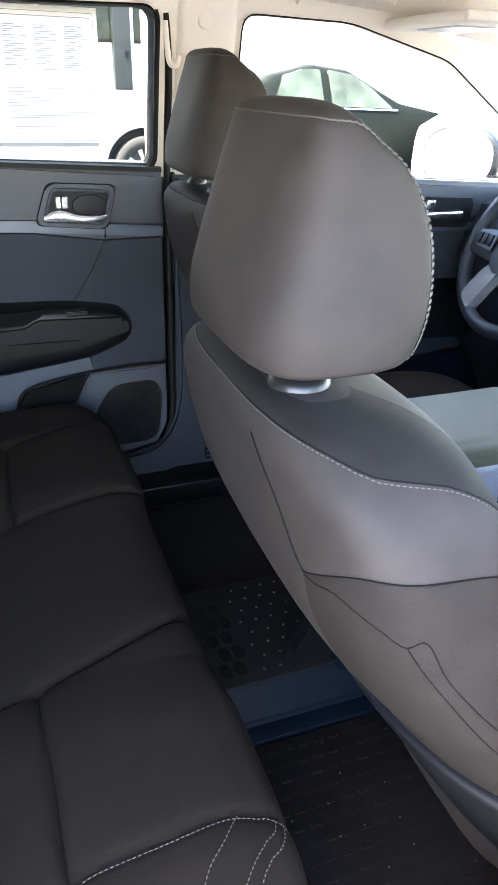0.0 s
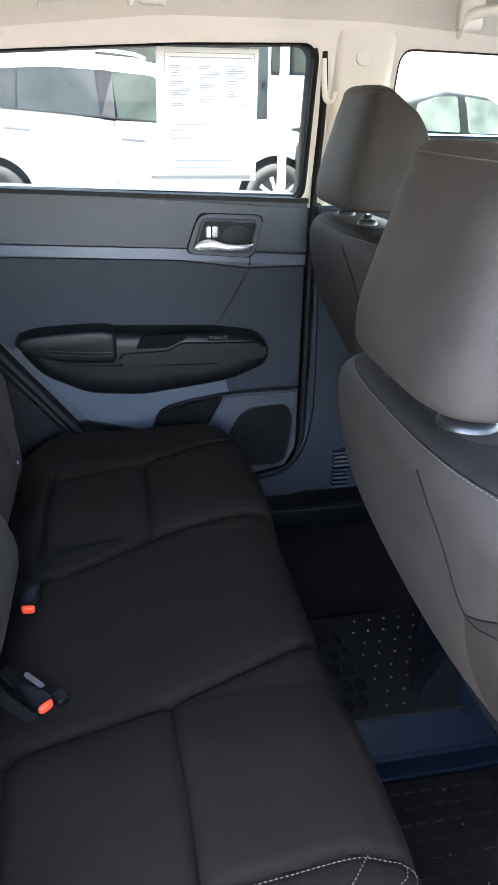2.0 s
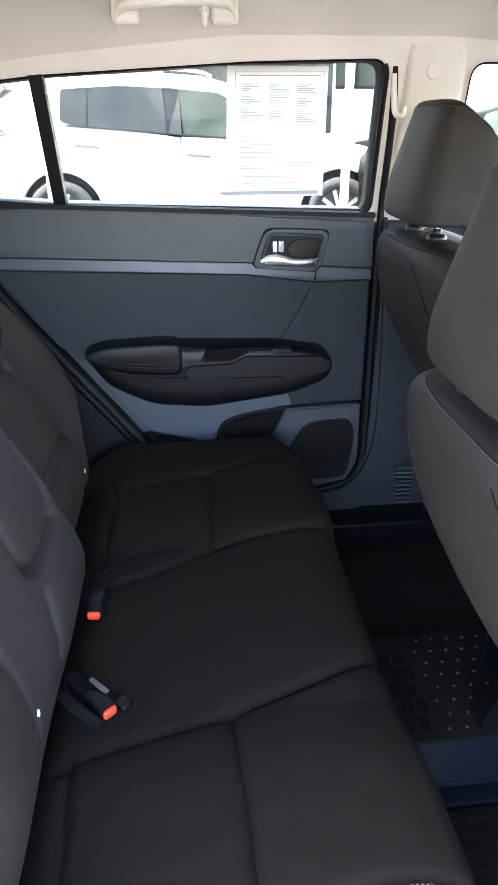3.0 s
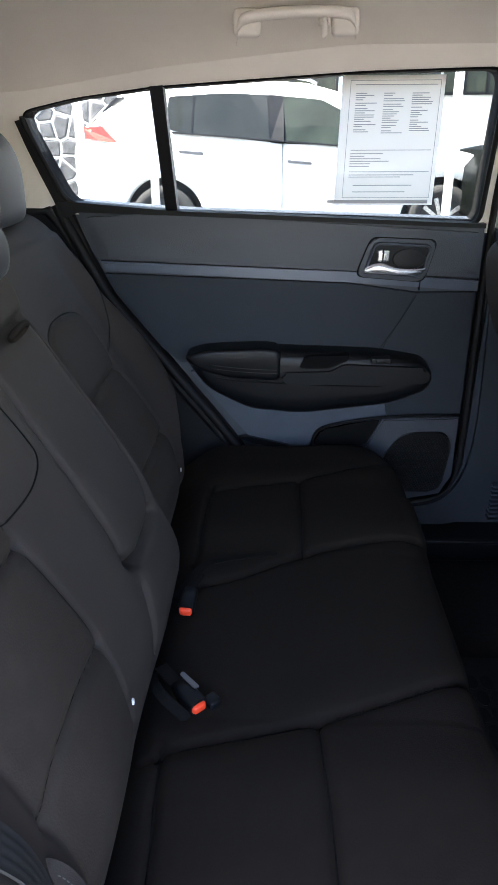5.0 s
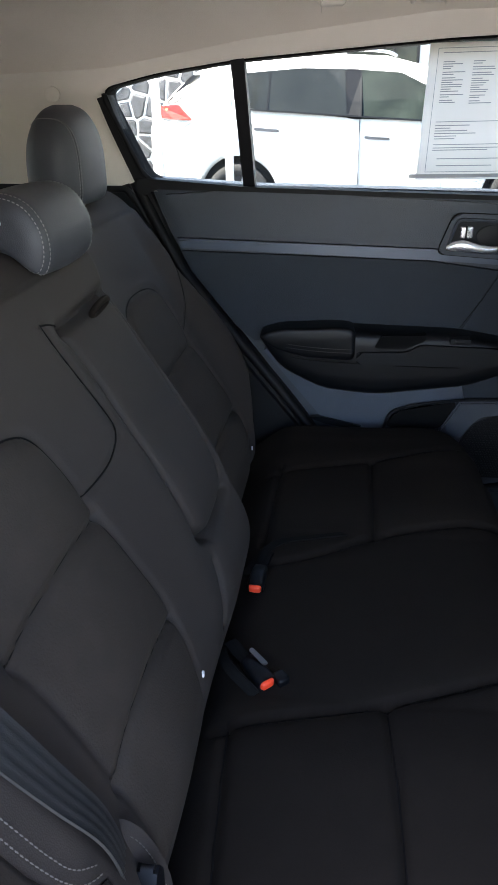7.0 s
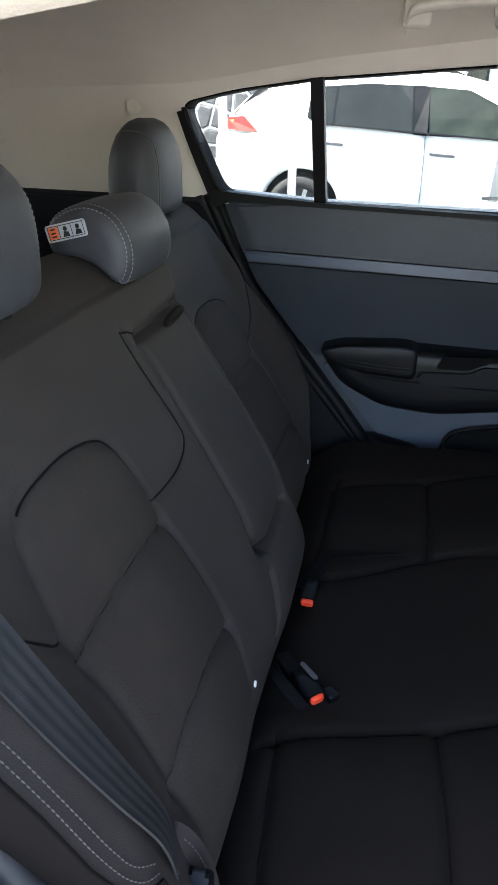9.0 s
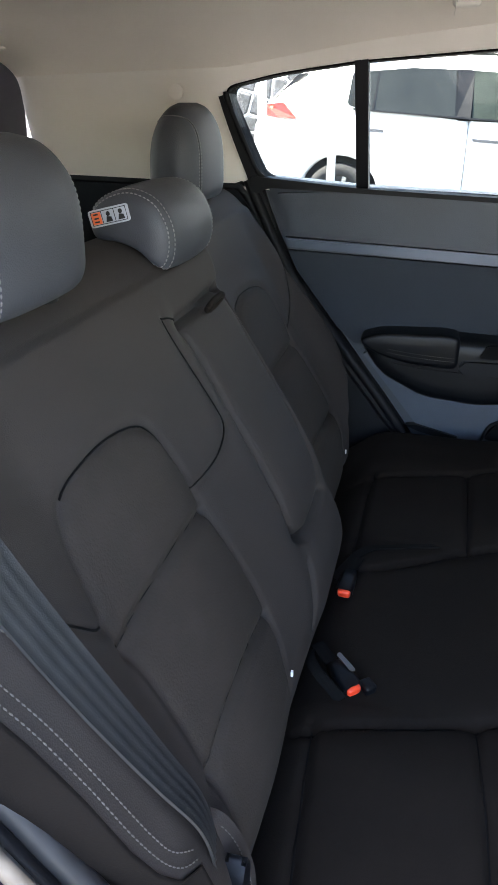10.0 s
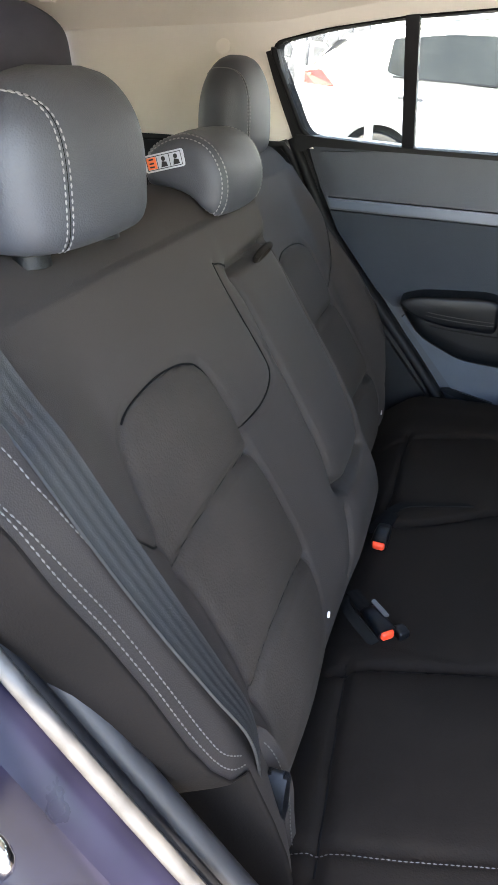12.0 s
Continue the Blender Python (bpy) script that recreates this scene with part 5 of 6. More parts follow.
jamb = thing("door_jamb", "dark violet-blue painted door opening with rubber seal", "door jamb", kind="structure")
prof = [(-0.030, -0.640), (-0.004, -0.642), (0.004, -0.650), (0.004, -0.672), (-0.002, -0.690), (-0.030, -0.700), (-0.050, -0.725), (-0.050, -0.80), (-0.060, -0.86), (-0.10, -0.885)]
lines = [along(a, b) for a, b in prof]
bm = bmesh.new()
add_loft(bm, [[l[i] for l in lines] for i in range(len(nl))], closed=False, caps=False)
part("painted_flange", bm, M_BODY, jamb, "dark violet-blue painted metal")
# Highlight on the flange, drawn as a pale bead.
part("flange_edge", tube(along(0.009, -0.654), 0.0065, 8), M_BEAD, jamb, "pale bead for the sunlit edge of the flange")
part("seal_lip", tube(along(0.0, -0.640), 0.007, 8), M_RUBBER, jamb)
part("seal_bulb", tube(along(0.0, -0.622), 0.0115, 10), M_BULB, jamb, "soft grey-black bulb seal")
side = [along(-0.02, -0.60), along(-0.05, -0.595), along(-0.09, -0.60), along(-0.14, -0.63)]
bm = bmesh.new()
add_loft(bm, [[l[i] for l in side] for i in range(len(nl))], closed=False, caps=False)
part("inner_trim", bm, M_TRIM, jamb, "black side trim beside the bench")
striker = thing("door_striker", "pale metal door striker loop on the jamb", "door striker", at=(0, 0, 0))
part("loop", tube(smooth_line([(-0.735, -0.725, 0.86), (-0.713, -0.735, 0.875), (-0.700, -0.742, 0.883), (-0.694, -0.744, 0.875), (-0.700, -0.742, 0.862), (-0.722, -0.73, 0.842)], 6), 0.006, 8), M_CHROME, striker)
part("plate", box(-0.765, -0.730, -0.740, -0.724, 0.825, 0.875, 0.004), M_STEEL, striker)
# roof edge over the opening
rail = thing("roof_rail_trim", "cream roof rail with pale lit-edge seal over the door opening", "roof rail", kind="structure")
rx = np.linspace(-1.0, 0.6, 30)
rz = np.interp(rx, [-1.0, -0.75, -0.6, -0.45, -0.2, 0.2, 0.6], [1.24, 1.282, 1.300, 1.320, 1.345, 1.355, 1.345])
bm = bmesh.new()
add_loft(bm, [[(x, -0.600, z + 0.075), (x, -0.618, z + 0.022), (x, -0.632, z + 0.004), (x, -0.645, z), (x, -0.655, z + 0.006), (x, -0.655, z + 0.07)] for x, z in zip(rx, rz)])
part("cover", bm, M_PILLAR, rail)
# Seal coloured pale for the bright-lit rail edge.
part("seal", tube([(x, -0.662, z + 0.012) for x, z in zip(rx, rz)], 0.008, 8), M_BEAD, rail)
bm = bmesh.new()
add_loft(bm, [[(x, -0.664, z + 0.012), (x, -0.70, z + 0.025), (x, -0.72, z + 0.06), (x, -0.664, z + 0.10)] for x, z in zip(rx, rz)])
part("painted_rail", bm, M_BODY, rail)

# the open rear door, swung out beside the camera
od = thing("open_door", "opened right rear door standing out from the car", "car door", at=(0.10, -0.76, 0.40))
od.rotation_euler = (0, 0, radians(-66))
ODO = [(0.0, 0.0), (-0.02, 0.66), (0.0, 0.69), (0.88, 0.70), (0.80, 0.52), (0.64, 0.32), (0.48, 0.06), (0.44, 0.0)]
part("outer_skin", poly_prism(ODO, "y", -0.02, 0.0, 0.005), M_BODY, od, smooth=False)
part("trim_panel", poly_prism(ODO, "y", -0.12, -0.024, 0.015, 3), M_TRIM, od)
part("window_frame", tube([(0.0, -0.05, 0.69), (0.0, -0.03, 0.98), (0.30, -0.02, 1.0), (0.66, -0.02, 0.97), (0.93, -0.03, 0.93), (0.88, -0.05, 0.70)], 0.018, 8), M_TRIM2, od)
bm = bmesh.new()
f = bm.faces.new([bm.verts.new(p) for p in ((0.0, -0.04, 0.69), (0.0, -0.03, 0.98), (0.30, -0.02, 1.0), (0.66, -0.02, 0.97), (0.93, -0.03, 0.93), (0.88, -0.04, 0.70))])
bmesh.ops.solidify(bm, geom=[f], thickness=0.004)
part("pane", bm, M_GLASS, od, smooth=False).visible_shadow = False

# ---------------------------------------------------------------- floor
tun = thing("floor_tunnel", "blue-black plastic step over the centre tunnel", "floor tunnel", at=(0, 0, 0))
part("cover", poly_prism(rounded([(-0.122, 0.28), (-0.118, 0.298), (-0.113, 0.300), (-0.090, 0.352), (-0.084, 0.358), (0.084, 0.358), (0.12, 0.28)], 0.004, 3), "x", -0.30, 0.24), M_BLUE, tun, smooth=False)
part("ledge", box(-0.30, 0.24, -0.150, -0.112, 0.278, 0.292, 0.004), M_BLUE, tun)
mat2 = thing("tunnel_mat", "black rubber mat with oval holes over the tunnel", "floor mat", at=(0, 0, 0))
part("sheet", box(-0.30, 0.235, -0.092, 0.16, 0.358, 0.365, 0.002), M_MAT, mat2)
# Capped discs on the mat; black colour gives the darkness inside its holes.
bm = bmesh.new()
for i in range(5):
    for j in range(2):
        cx, cy = -0.085 + 0.026 * j + 0.010 * (i % 2), -0.058 + 0.038 * i
        rings = [[(cx + r * 0.010 * math.cos(a), cy + r * 0.015 * math.sin(a), z) for a in np.linspace(0, 2 * math.pi, 14, endpoint=False)] for r, z in ((1.15, 0.3640), (1.12, 0.3662), (1.0, 0.3664))]
        add_loft(bm, rings)
part("hole_rim", bm, M_SEAM, mat2, "black discs for the shaded oval holes")
bm = bmesh.new()
for i in range(9):
    for j in range(8):
        cx, cy = -0.02 + 0.030 * i + 0.012 * (j % 2), -0.07 + 0.030 * j
        bmesh.ops.create_uvsphere(bm, u_segments=6, v_segments=4, radius=0.0028, matrix=Matrix.Translation((cx, cy, 0.365)) @ Matrix.Diagonal((1, 1, 0.7, 1)))
tagged(part("stud", bm, M_STUD, mat2, "small raised studs"), kind="stuff")
mat1 = thing("floor_mat", "black studded rear footwell mat", "floor mat", "footwell mats", at=(0, 0, 0))
part("sheet", box(-0.30, 0.42, -0.62, -0.155, 0.280, 0.288, 0.003), M_MAT2, mat1)
bm = bmesh.new()
rnd = random.Random(7)
for i in range(26):
    for j in range(17):
        cx, cy = -0.28 + 0.0265 * i + 0.013 * (j % 2), -0.60 + 0.0265 * j
        add_box(bm, cx - 0.008, cx + 0.008, cy - 0.0022, cy + 0.0022, 0.287, 0.2905)
tagged(part("tread", bm, M_MAT2, mat1, "short raised tread ribs", smooth=False), kind="stuff")
bm = bmesh.new()
for i in range(13):
    for j in range(9):
        if rnd.random() < 0.6:
            cx, cy = -0.27 + 0.053 * i + rnd.uniform(-0.01, 0.01), -0.59 + 0.05 * j + rnd.uniform(-0.01, 0.01)
            bmesh.ops.create_uvsphere(bm, u_segments=5, v_segments=4, radius=0.0016, matrix=Matrix.Translation((cx, cy, 0.2905)))
tagged(part("grit", bm, M_STUD, mat1, "pale grit on the mat"), kind="stuff")
mat3 = thing("floor_mat", "black studded rear footwell mat behind the driver", "floor mat", "footwell mats", at=(0, 0, 0))
part("sheet", box(-0.30, 0.30, 0.14, 0.58, 0.280, 0.287, 0.003), M_CARPET, mat3)
tagged(mesh_object("seat_box", box(-0.70, -0.22, -0.60, 0.64, 0.28, 0.44, 0.02), M_CARPET), "black carpeted box under the rear bench", "seat box")

# ---------------------------------------------------------------- cabin behind and in front
FR = [(0.05, 1.062), (1.12, 1.0), (1.30, 0.9), (1.40, 0.28), (0.24, 0.28), (0.24, 0.60), (0.20, 1.0)]
fd = thing("front_door", "closed driver door with black trim", "car door", at=(0, 0, 0))
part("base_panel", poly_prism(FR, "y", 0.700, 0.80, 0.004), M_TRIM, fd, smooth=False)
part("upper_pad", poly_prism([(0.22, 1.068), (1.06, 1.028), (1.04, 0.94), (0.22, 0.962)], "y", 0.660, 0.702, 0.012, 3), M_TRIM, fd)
part("accent_strip", poly_prism([(0.22, 0.958), (1.02, 0.935), (1.0, 0.915), (0.22, 0.935)], "y", 0.675, 0.702, 0.004), M_STRIP, fd, "satin graphite accent strip", smooth=False)
hb2 = part("handle_bezel", poly_prism(rounded([(0.655, 1.01), (0.625, 0.94), (0.79, 0.935), (0.80, 1.005)], 0.015), "y", 0.648, 0.67, 0.004), M_TRIM2, fd, "black handle bezel")
part("lever", box(0.64, 0.765, 0.636, 0.650, 0.957, 0.976, 0.006, 3), M_CHROME, hb2, "chrome door lever")
part("lock_knob", box(0.655, 0.680, 0.638, 0.652, 0.980, 1.004, 0.004), M_CHROME, hb2)
part("armrest", poly_prism(rounded([(0.35, 0.80), (0.90, 0.79), (0.93, 0.72), (0.80, 0.66), (0.36, 0.68)], 0.04), "y", 0.60, 0.70, 0.02, 4), M_TRIM2, fd, "black door armrest")
part("pocket", poly_prism(rounded([(0.40, 0.55), (0.95, 0.60), (0.98, 0.45), (0.42, 0.40)], 0.04), "y", 0.66, 0.70, 0.012, 3), M_BLUE, fd, "blue-black door pocket")
win2 = thing("window_2", "clear driver side window", "car window", kind="structure")
bm = bmesh.new()
f = bm.faces.new([bm.verts.new((x, glass_y(z) + 0.022, z)) for x, z in FRONT_WINDOW])
bmesh.ops.solidify(bm, geom=[f], thickness=0.004)
pn = part("pane", bm, M_GLASS, win2, smooth=False)
pn.visible_shadow = False
ln = [(x, glass_y(z) - 0.002, z) for x, z in FRONT_WINDOW + FRONT_WINDOW[:1]]
part("window_seal", tube(ln, 0.0018, 8), M_RUBBER, win2)
mir = thing("side_mirror", "dark door mirror with bright glass outside the driver window", "side mirror", at=(0.99, 0.99, 1.068))
mir.rotation_euler = (0, 0, radians(28))
rings = []
for s, dx in ((0.9, -0.030), (1.0, -0.026), (1.03, -0.015), (1.0, 0.01), (0.9, 0.05), (0.65, 0.085), (0.25, 0.10)):
    rings.append([(dx, 0.118 * s * math.copysign(abs(math.cos(a)) ** 0.8, math.cos(a)), 0.082 * s * math.copysign(abs(math.sin(a)) ** 0.8, math.sin(a))) for a in np.linspace(0, 2 * math.pi, 36, endpoint=False)])
part("housing", loft(rings), M_TRIM2, mir)
part("stem", box(-0.01, 0.03, -0.25, -0.09, -0.075, -0.04, 0.01), M_TRIM2, mir)
part("mirror_glass", loft([[(-0.032 - 0.002 * (1 - s), 0.110 * s * math.copysign(abs(math.cos(a)) ** 0.8, math.cos(a)), 0.075 * s * math.copysign(abs(math.sin(a)) ** 0.8, math.sin(a))) for a in np.linspace(0, 2 * math.pi, 36, endpoint=False)] for s in (1.0, 0.5, 0.05)]), M_CHROME, mir, "bright mirror glass")
wheel = thing("steering_wheel", "black leather steering wheel with satin spokes", "steering wheel", at=(0.748, 0.376, 0.925))
wheel.rotation_euler = (0, radians(22), 0)
rim = [(0, 0.178 * math.cos(a), 0.178 * math.sin(a)) for a in np.linspace(0, 2 * math.pi, 49)]
part("rim", tube(rim, 0.0165, 12), M_TRIM, wheel)
part("hub", loft([[(dx, r * math.cos(a), r * 0.85 * math.sin(a)) for a in np.linspace(0, 2 * math.pi, 28, endpoint=False)] for dx, r in ((0.04, 0.07), (0.0, 0.078), (-0.018, 0.070), (-0.028, 0.045), (-0.031, 0.02))]), M_TRIM2, wheel)
part("badge", loft([[(dx, r * math.cos(a), r * 0.6 * math.sin(a)) for a in np.linspace(0, 2 * math.pi, 20, endpoint=False)] for dx, r in ((-0.028, 0.022), (-0.033, 0.020), (-0.034, 0.012))]), M_CHROME, wheel, "plain oval badge")
for s in (-1, 1):
    part("spoke", poly_prism(rounded([(s * 0.06, 0.03), (s * 0.165, 0.02), (s * 0.165, -0.03), (s * 0.06, -0.04)], 0.012), "x", -0.016, 0.008, 0.004), M_TRIM2, wheel)
    kp = part("switch_pad", poly_prism(rounded([(s * 0.085, 0.032), (s * 0.150, 0.024), (s * 0.145, -0.012), (s * 0.085, -0.018)], 0.008), "x", -0.022, -0.012, 0.002), M_STRIP, wheel, "satin button frame")
    for k in range(3):
        part("button", box(-0.026, -0.020, min(s * (0.092 + 0.019 * k), s * (0.106 + 0.019 * k)), max(s * (0.092 + 0.019 * k), s * (0.106 + 0.019 * k)), -0.008, 0.018, 0.002), M_TRIM2, kp)
    part("lower_spoke", poly_prism(rounded([(s * 0.030, -0.055), (s * 0.075, -0.045), (s * 0.118, -0.125), (s * 0.075, -0.155)], 0.012), "x", -0.020, 0.006, 0.002), M_LEVER, wheel, "satin silver lower spoke", smooth=False)
dash = thing("dashboard", "black dashboard across the front of the cabin", "dashboard", at=(0, 0, 0))
rings = []
for y in np.linspace(-0.70, 0.70, 15):
    hood = 0.05 * math.exp(-((y - 0.385) / 0.2) ** 2)
    rings.append([(0.86 - hood, y, 0.62), (0.82 - hood, y, 0.85), (0.84 - hood, y, 0.98 + hood), (0.90, y, 1.01 + hood), (1.05, y, 1.0), (1.35, y, 0.95), (1.38, y, 0.30), (1.0, y, 0.35)])
part("body", loft(rings), M_TRIM, dash)
part("column", tube([(0.70, 0.385, 0.92), (0.95, 0.385, 0.80)], 0.04, 12), M_TRIM2, dash)
cons = thing("centre_console", "centre console with a sage-grey padded armrest lid", "centre console", at=(0, 0, 0))
part("body", box(0.10, 0.88, -0.095, 0.095, 0.30, 0.665, 0.02, 3), M_BLUE, cons)
part("side_trim", box(0.12, 0.60, -0.102, 0.102, 0.640, 0.715, 0.012, 3), M_PALE, cons, "satin grey-blue side trim")
lid = part("armrest_lid", box(0.115, 0.50, -0.098, 0.098, 0.700, 0.760, 0.022, 4), M_CONSOLE, cons, "sage-grey leatherette lid")
bm = bmesh.new()
for o in (0, 0.009):
    add_stitches(bm, [(0.14, -0.0985, 0.728 + o), (0.48, -0.0985, 0.728 + o)])
part("stitching", bm, M_THREAD, lid)
part("shifter", loft([ring_se(0.68, 0, z, r, r, 2, 16) for z, r in ((0.66, 0.03), (0.70, 0.02), (0.76, 0.02), (0.79, 0.026), (0.81, 0.02))]), M_TRIM2, cons)
visor = thing("sun_visor", "cream driver sun visor with a pale label", "sun visor", at=(0, 0, 0))
part("flap", box(0.48, 0.66, 0.34, 0.64, 1.352, 1.372, 0.008, 3), M_PILLAR, visor)
part("label", box(0.52, 0.62, 0.42, 0.56, 1.3495, 1.3522), M_LABEL, visor, "pale printed label", smooth=False)
# right side, nose and tail close the cabin
RW = rounded([(0.165, 1.36), (0.165, 1.07), (1.02, 1.03), (0.95, 1.13), (0.66, 1.30), (0.40, 1.355)], 0.03)
side_panel("wall_right", [(0.06, 1.40), (0.06, 0.28), (1.42, 0.28), (1.30, 0.9), (1.10, 1.0), (1.06, 1.08), (0.72, 1.31), (0.5, 1.39)], M_TRIM, "closed front passenger door and pillar", "car side", [RW], sign=-1)
side_panel("wall_cargo", [(-1.0, 1.34), (-1.0, 1.10), (-0.86, 0.97), (-0.86, 0.28), (-1.85, 0.28), (-1.85, 1.25), (-1.42, 1.33)], M_PILLAR, "cream and black cargo side wall", "car side", sign=-1)
tg = thing("tailgate", "closed tailgate with dark trim and rear window", "tailgate", kind="structure")
bm = bmesh.new()
rings = []
for x, z in ((-1.415, 1.345), (-1.46, 1.29), (-1.56, 1.115)):
    rings.append([(x, -0.64, z), (x, -0.54, z), (x - 0.10, -0.52, z), (x - 0.12, -0.64, z)])
part("frame_side", loft(rings), M_TRIM2, tg)
rings = []
for x, z, yo in ((-1.43, 1.115, 0.655), (-1.418, 1.23, 0.650), (-1.412, 1.275, 0.638), (-1.412, 1.305, 0.632), (-1.414, 1.325, 0.622), (-1.418, 1.342, 0.600), (-1.424, 1.356, 0.565), (-1.432, 1.368, 0.520)):
    rings.append([(x, yo, z), (x + 0.004, yo - 0.025, z), (x - 0.012, yo - 0.09, z), (x - 0.05, yo - 0.15, z), (x - 0.10, yo - 0.175, z), (x - 0.14, yo - 0.17, z), (x - 0.14, yo, z)])
part("frame_side", loft(dense(rings, 4)), M_TAILTRIM, tg, "dark curved tailgate trim")
part("lower_panel", box(-1.75, -1.56, -0.66, 0.66, 0.28, 1.115, 0.02), M_TRIM2, tg)
bm = bmesh.new()
f = bm.faces.new([bm.verts.new(p) for p in ((-1.52, -0.56, 1.34), (-1.52, 0.60, 1.34), (-1.64, 0.60, 1.115), (-1.64, -0.56, 1.115))])
bmesh.ops.solidify(bm, geom=[f], thickness=0.004)
part("pane", bm, M_DARKGLASS, tg, smooth=False)
cap = tagged(mesh_object("pillar_plug", loft([[(-1.053 + r * math.cos(a), 0.632 - dy, 1.292 + r * 0.9 * math.sin(a)) for a in np.linspace(0, 2 * math.pi, 24, endpoint=False)] for r, dy in ((0.0165, -0.002), (0.016, -0.0002), (0.0145, 0.0001), (0.005, 0.0001))]), M_PILLAR), "round cream plug in the rear pillar trim", "trim plug")
tagged(mesh_object("liner_clip", box(-1.39, -1.36, 0.50, 0.515, 1.365, 1.372, 0.002), M_PILLAR), "small cream clip in the headliner", "trim clip")
ws = thing("windscreen", "clear windscreen over the dashboard", "car window", kind="structure")
bm = bmesh.new()
f = bm.faces.new([bm.verts.new(p) for p in ((0.72, -0.60, 1.37), (0.72, 0.60, 1.37), (1.36, 0.66, 0.97), (1.36, -0.66, 0.97))])
bmesh.ops.solidify(bm, geom=[f], thickness=0.005)
pw = part("pane", bm, M_GLASS, ws, smooth=False)
pw.visible_shadow = False
part("pillar", tube([(0.66, -0.61, 1.345), (1.05, -0.68, 1.06), (1.30, -0.70, 0.98)], 0.035, 8), M_PILLAR, ws)


# ---------------------------------------------------------------- the yard outside
def wheel_parts(parent, x, y, r, sign):
    """A wheel with tyre and spoked rim; sign: the side that shows."""
    w = part("wheel", loft([[(x + rr * math.cos(a), y + sign * dy, r + rr * math.sin(a)) for a in np.linspace(0, 2 * math.pi, 32, endpoint=False)] for rr, dy in ((r * 0.66, 0.0), (r * 0.70, 0.02), (r * 0.9, 0.025), (r, 0.005), (r, -0.19), (r * 0.7, -0.21))]), M_TYRE, parent)
    bm = bmesh.new()
    for k in range(10):
        a = 2 * math.pi * k / 10
        p, q = (math.cos(a), math.sin(a)), (-math.sin(a), math.cos(a))
        o = [(0.05, -0.016), (r * 0.66, -0.022), (r * 0.66, 0.022), (0.05, 0.016)]
        add_loft(bm, [[(x + u * p[0] + v * q[0], y + sign * d, r + u * p[1] + v * q[1]) for u, v in o] for d in (0.012, -0.02)])
    add_loft(bm, [[(x + rr * math.cos(a), y + sign * d, r + rr * math.sin(a)) for a in np.linspace(0, 2 * math.pi, 20, endpoint=False)] for rr, d in ((0.02, 0.018), (0.055, 0.015), (0.06, -0.02))])
    part("rim", bm, M_ALLOY, w, "spoked alloy rim", smooth=False)
    add = bmesh.new()
    add_loft(add, [[(x + rr * math.cos(a), y - sign * 0.06, r + rr * math.sin(a)) for a in np.linspace(0, 2 * math.pi, 24, endpoint=False)] for rr in (r * 0.68, r * 0.1)])
    part("brake_disc", add, M_TYRE, w)


def parked_car(name, label, stations, y_near, paint, windows, wheels, lamps=(), group="parked cars", roof_in=0.20, mid=None):
    """A car side on: stations give x, sill, belt and roof heights; its near side lies at y_near."""
    e = thing(name, label, "parked car", group, at=(0, 0, 0))
    W = 1.80
    rings = []
    arches = [(wx, wr) for wx, wr in wheels]
    xs = np.linspace(stations[0][0], stations[-1][0], 110)
    cols = list(zip(*stations))
    for x in xs:
        lo, be, ro, inn = (float(np.interp(x, cols[0], c)) for c in cols[1:])
        for wx, wr in arches:
            d = abs(x - wx)
            R = wr * 1.22
            if d < R:
                lo = max(lo, wr + math.sqrt(R * R - d * d))
        lo = min(lo, be - 0.03)
        m = (lo + be) / 2
        half = [(inn + 0.03, lo), (inn, lo + 0.04), (inn - 0.012, m), (inn, be - 0.06), (inn + 0.02, be), (inn + 0.02 + roof_in * 0.75 * min(1, (ro - be) / 0.5), be + (ro - be) * 0.75), (inn + 0.05 + roof_in * min(1, (ro - be) / 0.5) * 1.15, be + (ro - be) * 0.93), (inn + 0.35, ro)]
        ring = [(x, y_near + a, z) for a, z in half] + [(x, y_near + W - a, z) for a, z in half[::-1]]
        rings.append(ring)
    part("body", loft(rings), paint, e)
    be_of = lambda x: float(np.interp(x, cols[0], cols[2]))
    ro_of = lambda x: float(np.interp(x, cols[0], cols[3]))
    in_of = lambda x: float(np.interp(x, cols[0], cols[4]))

    def on_side(x, z, lift):
        be, ro, inn = be_of(x), ro_of(x), in_of(x)
        k = max(0.0, (z - be) / max(0.75 * (ro - be), 1e-3))
        return (x, y_near + (inn + 0.02 + k * roof_in * 0.75 * min(1, (ro - be) / 0.5) if z > be else inn - 0.008) - lift, z)
    for outline, mat, lab in windows:
        fine = rounded(outline, 0.03, 4)
        part("window", loft([[on_side(x, z, -0.02) for x, z in fine], [on_side(x, z, 0.008) for x, z in fine]]), mat, e, lab, smooth=False)
    for outline, mat, lab in lamps:
        fine = rounded(outline, 0.02, 4)
        part("lamp" if "lamp" in lab else "handle" if "handle" in lab else "trim", loft([[on_side(x, z, -0.02) for x, z in fine], [on_side(x, z, 0.016) for x, z in fine]]), mat, e, lab, smooth=False)
    for wx, wr in wheels:
        for s, y in ((-1, y_near + 0.03), (1, y_near + W - 0.03)):
            wheel_parts(e, wx, y, wr, s)
    for wx, wr in wheels:
        part("arch_liner", loft([[(wx + wr * 1.28 * math.cos(a), y, wr + wr * 1.28 * math.sin(a)) for a in np.linspace(0, math.pi, 20)] for y in (y_near + 0.20, y_near + 0.24)], closed=True), M_TYRE, e)
    return e


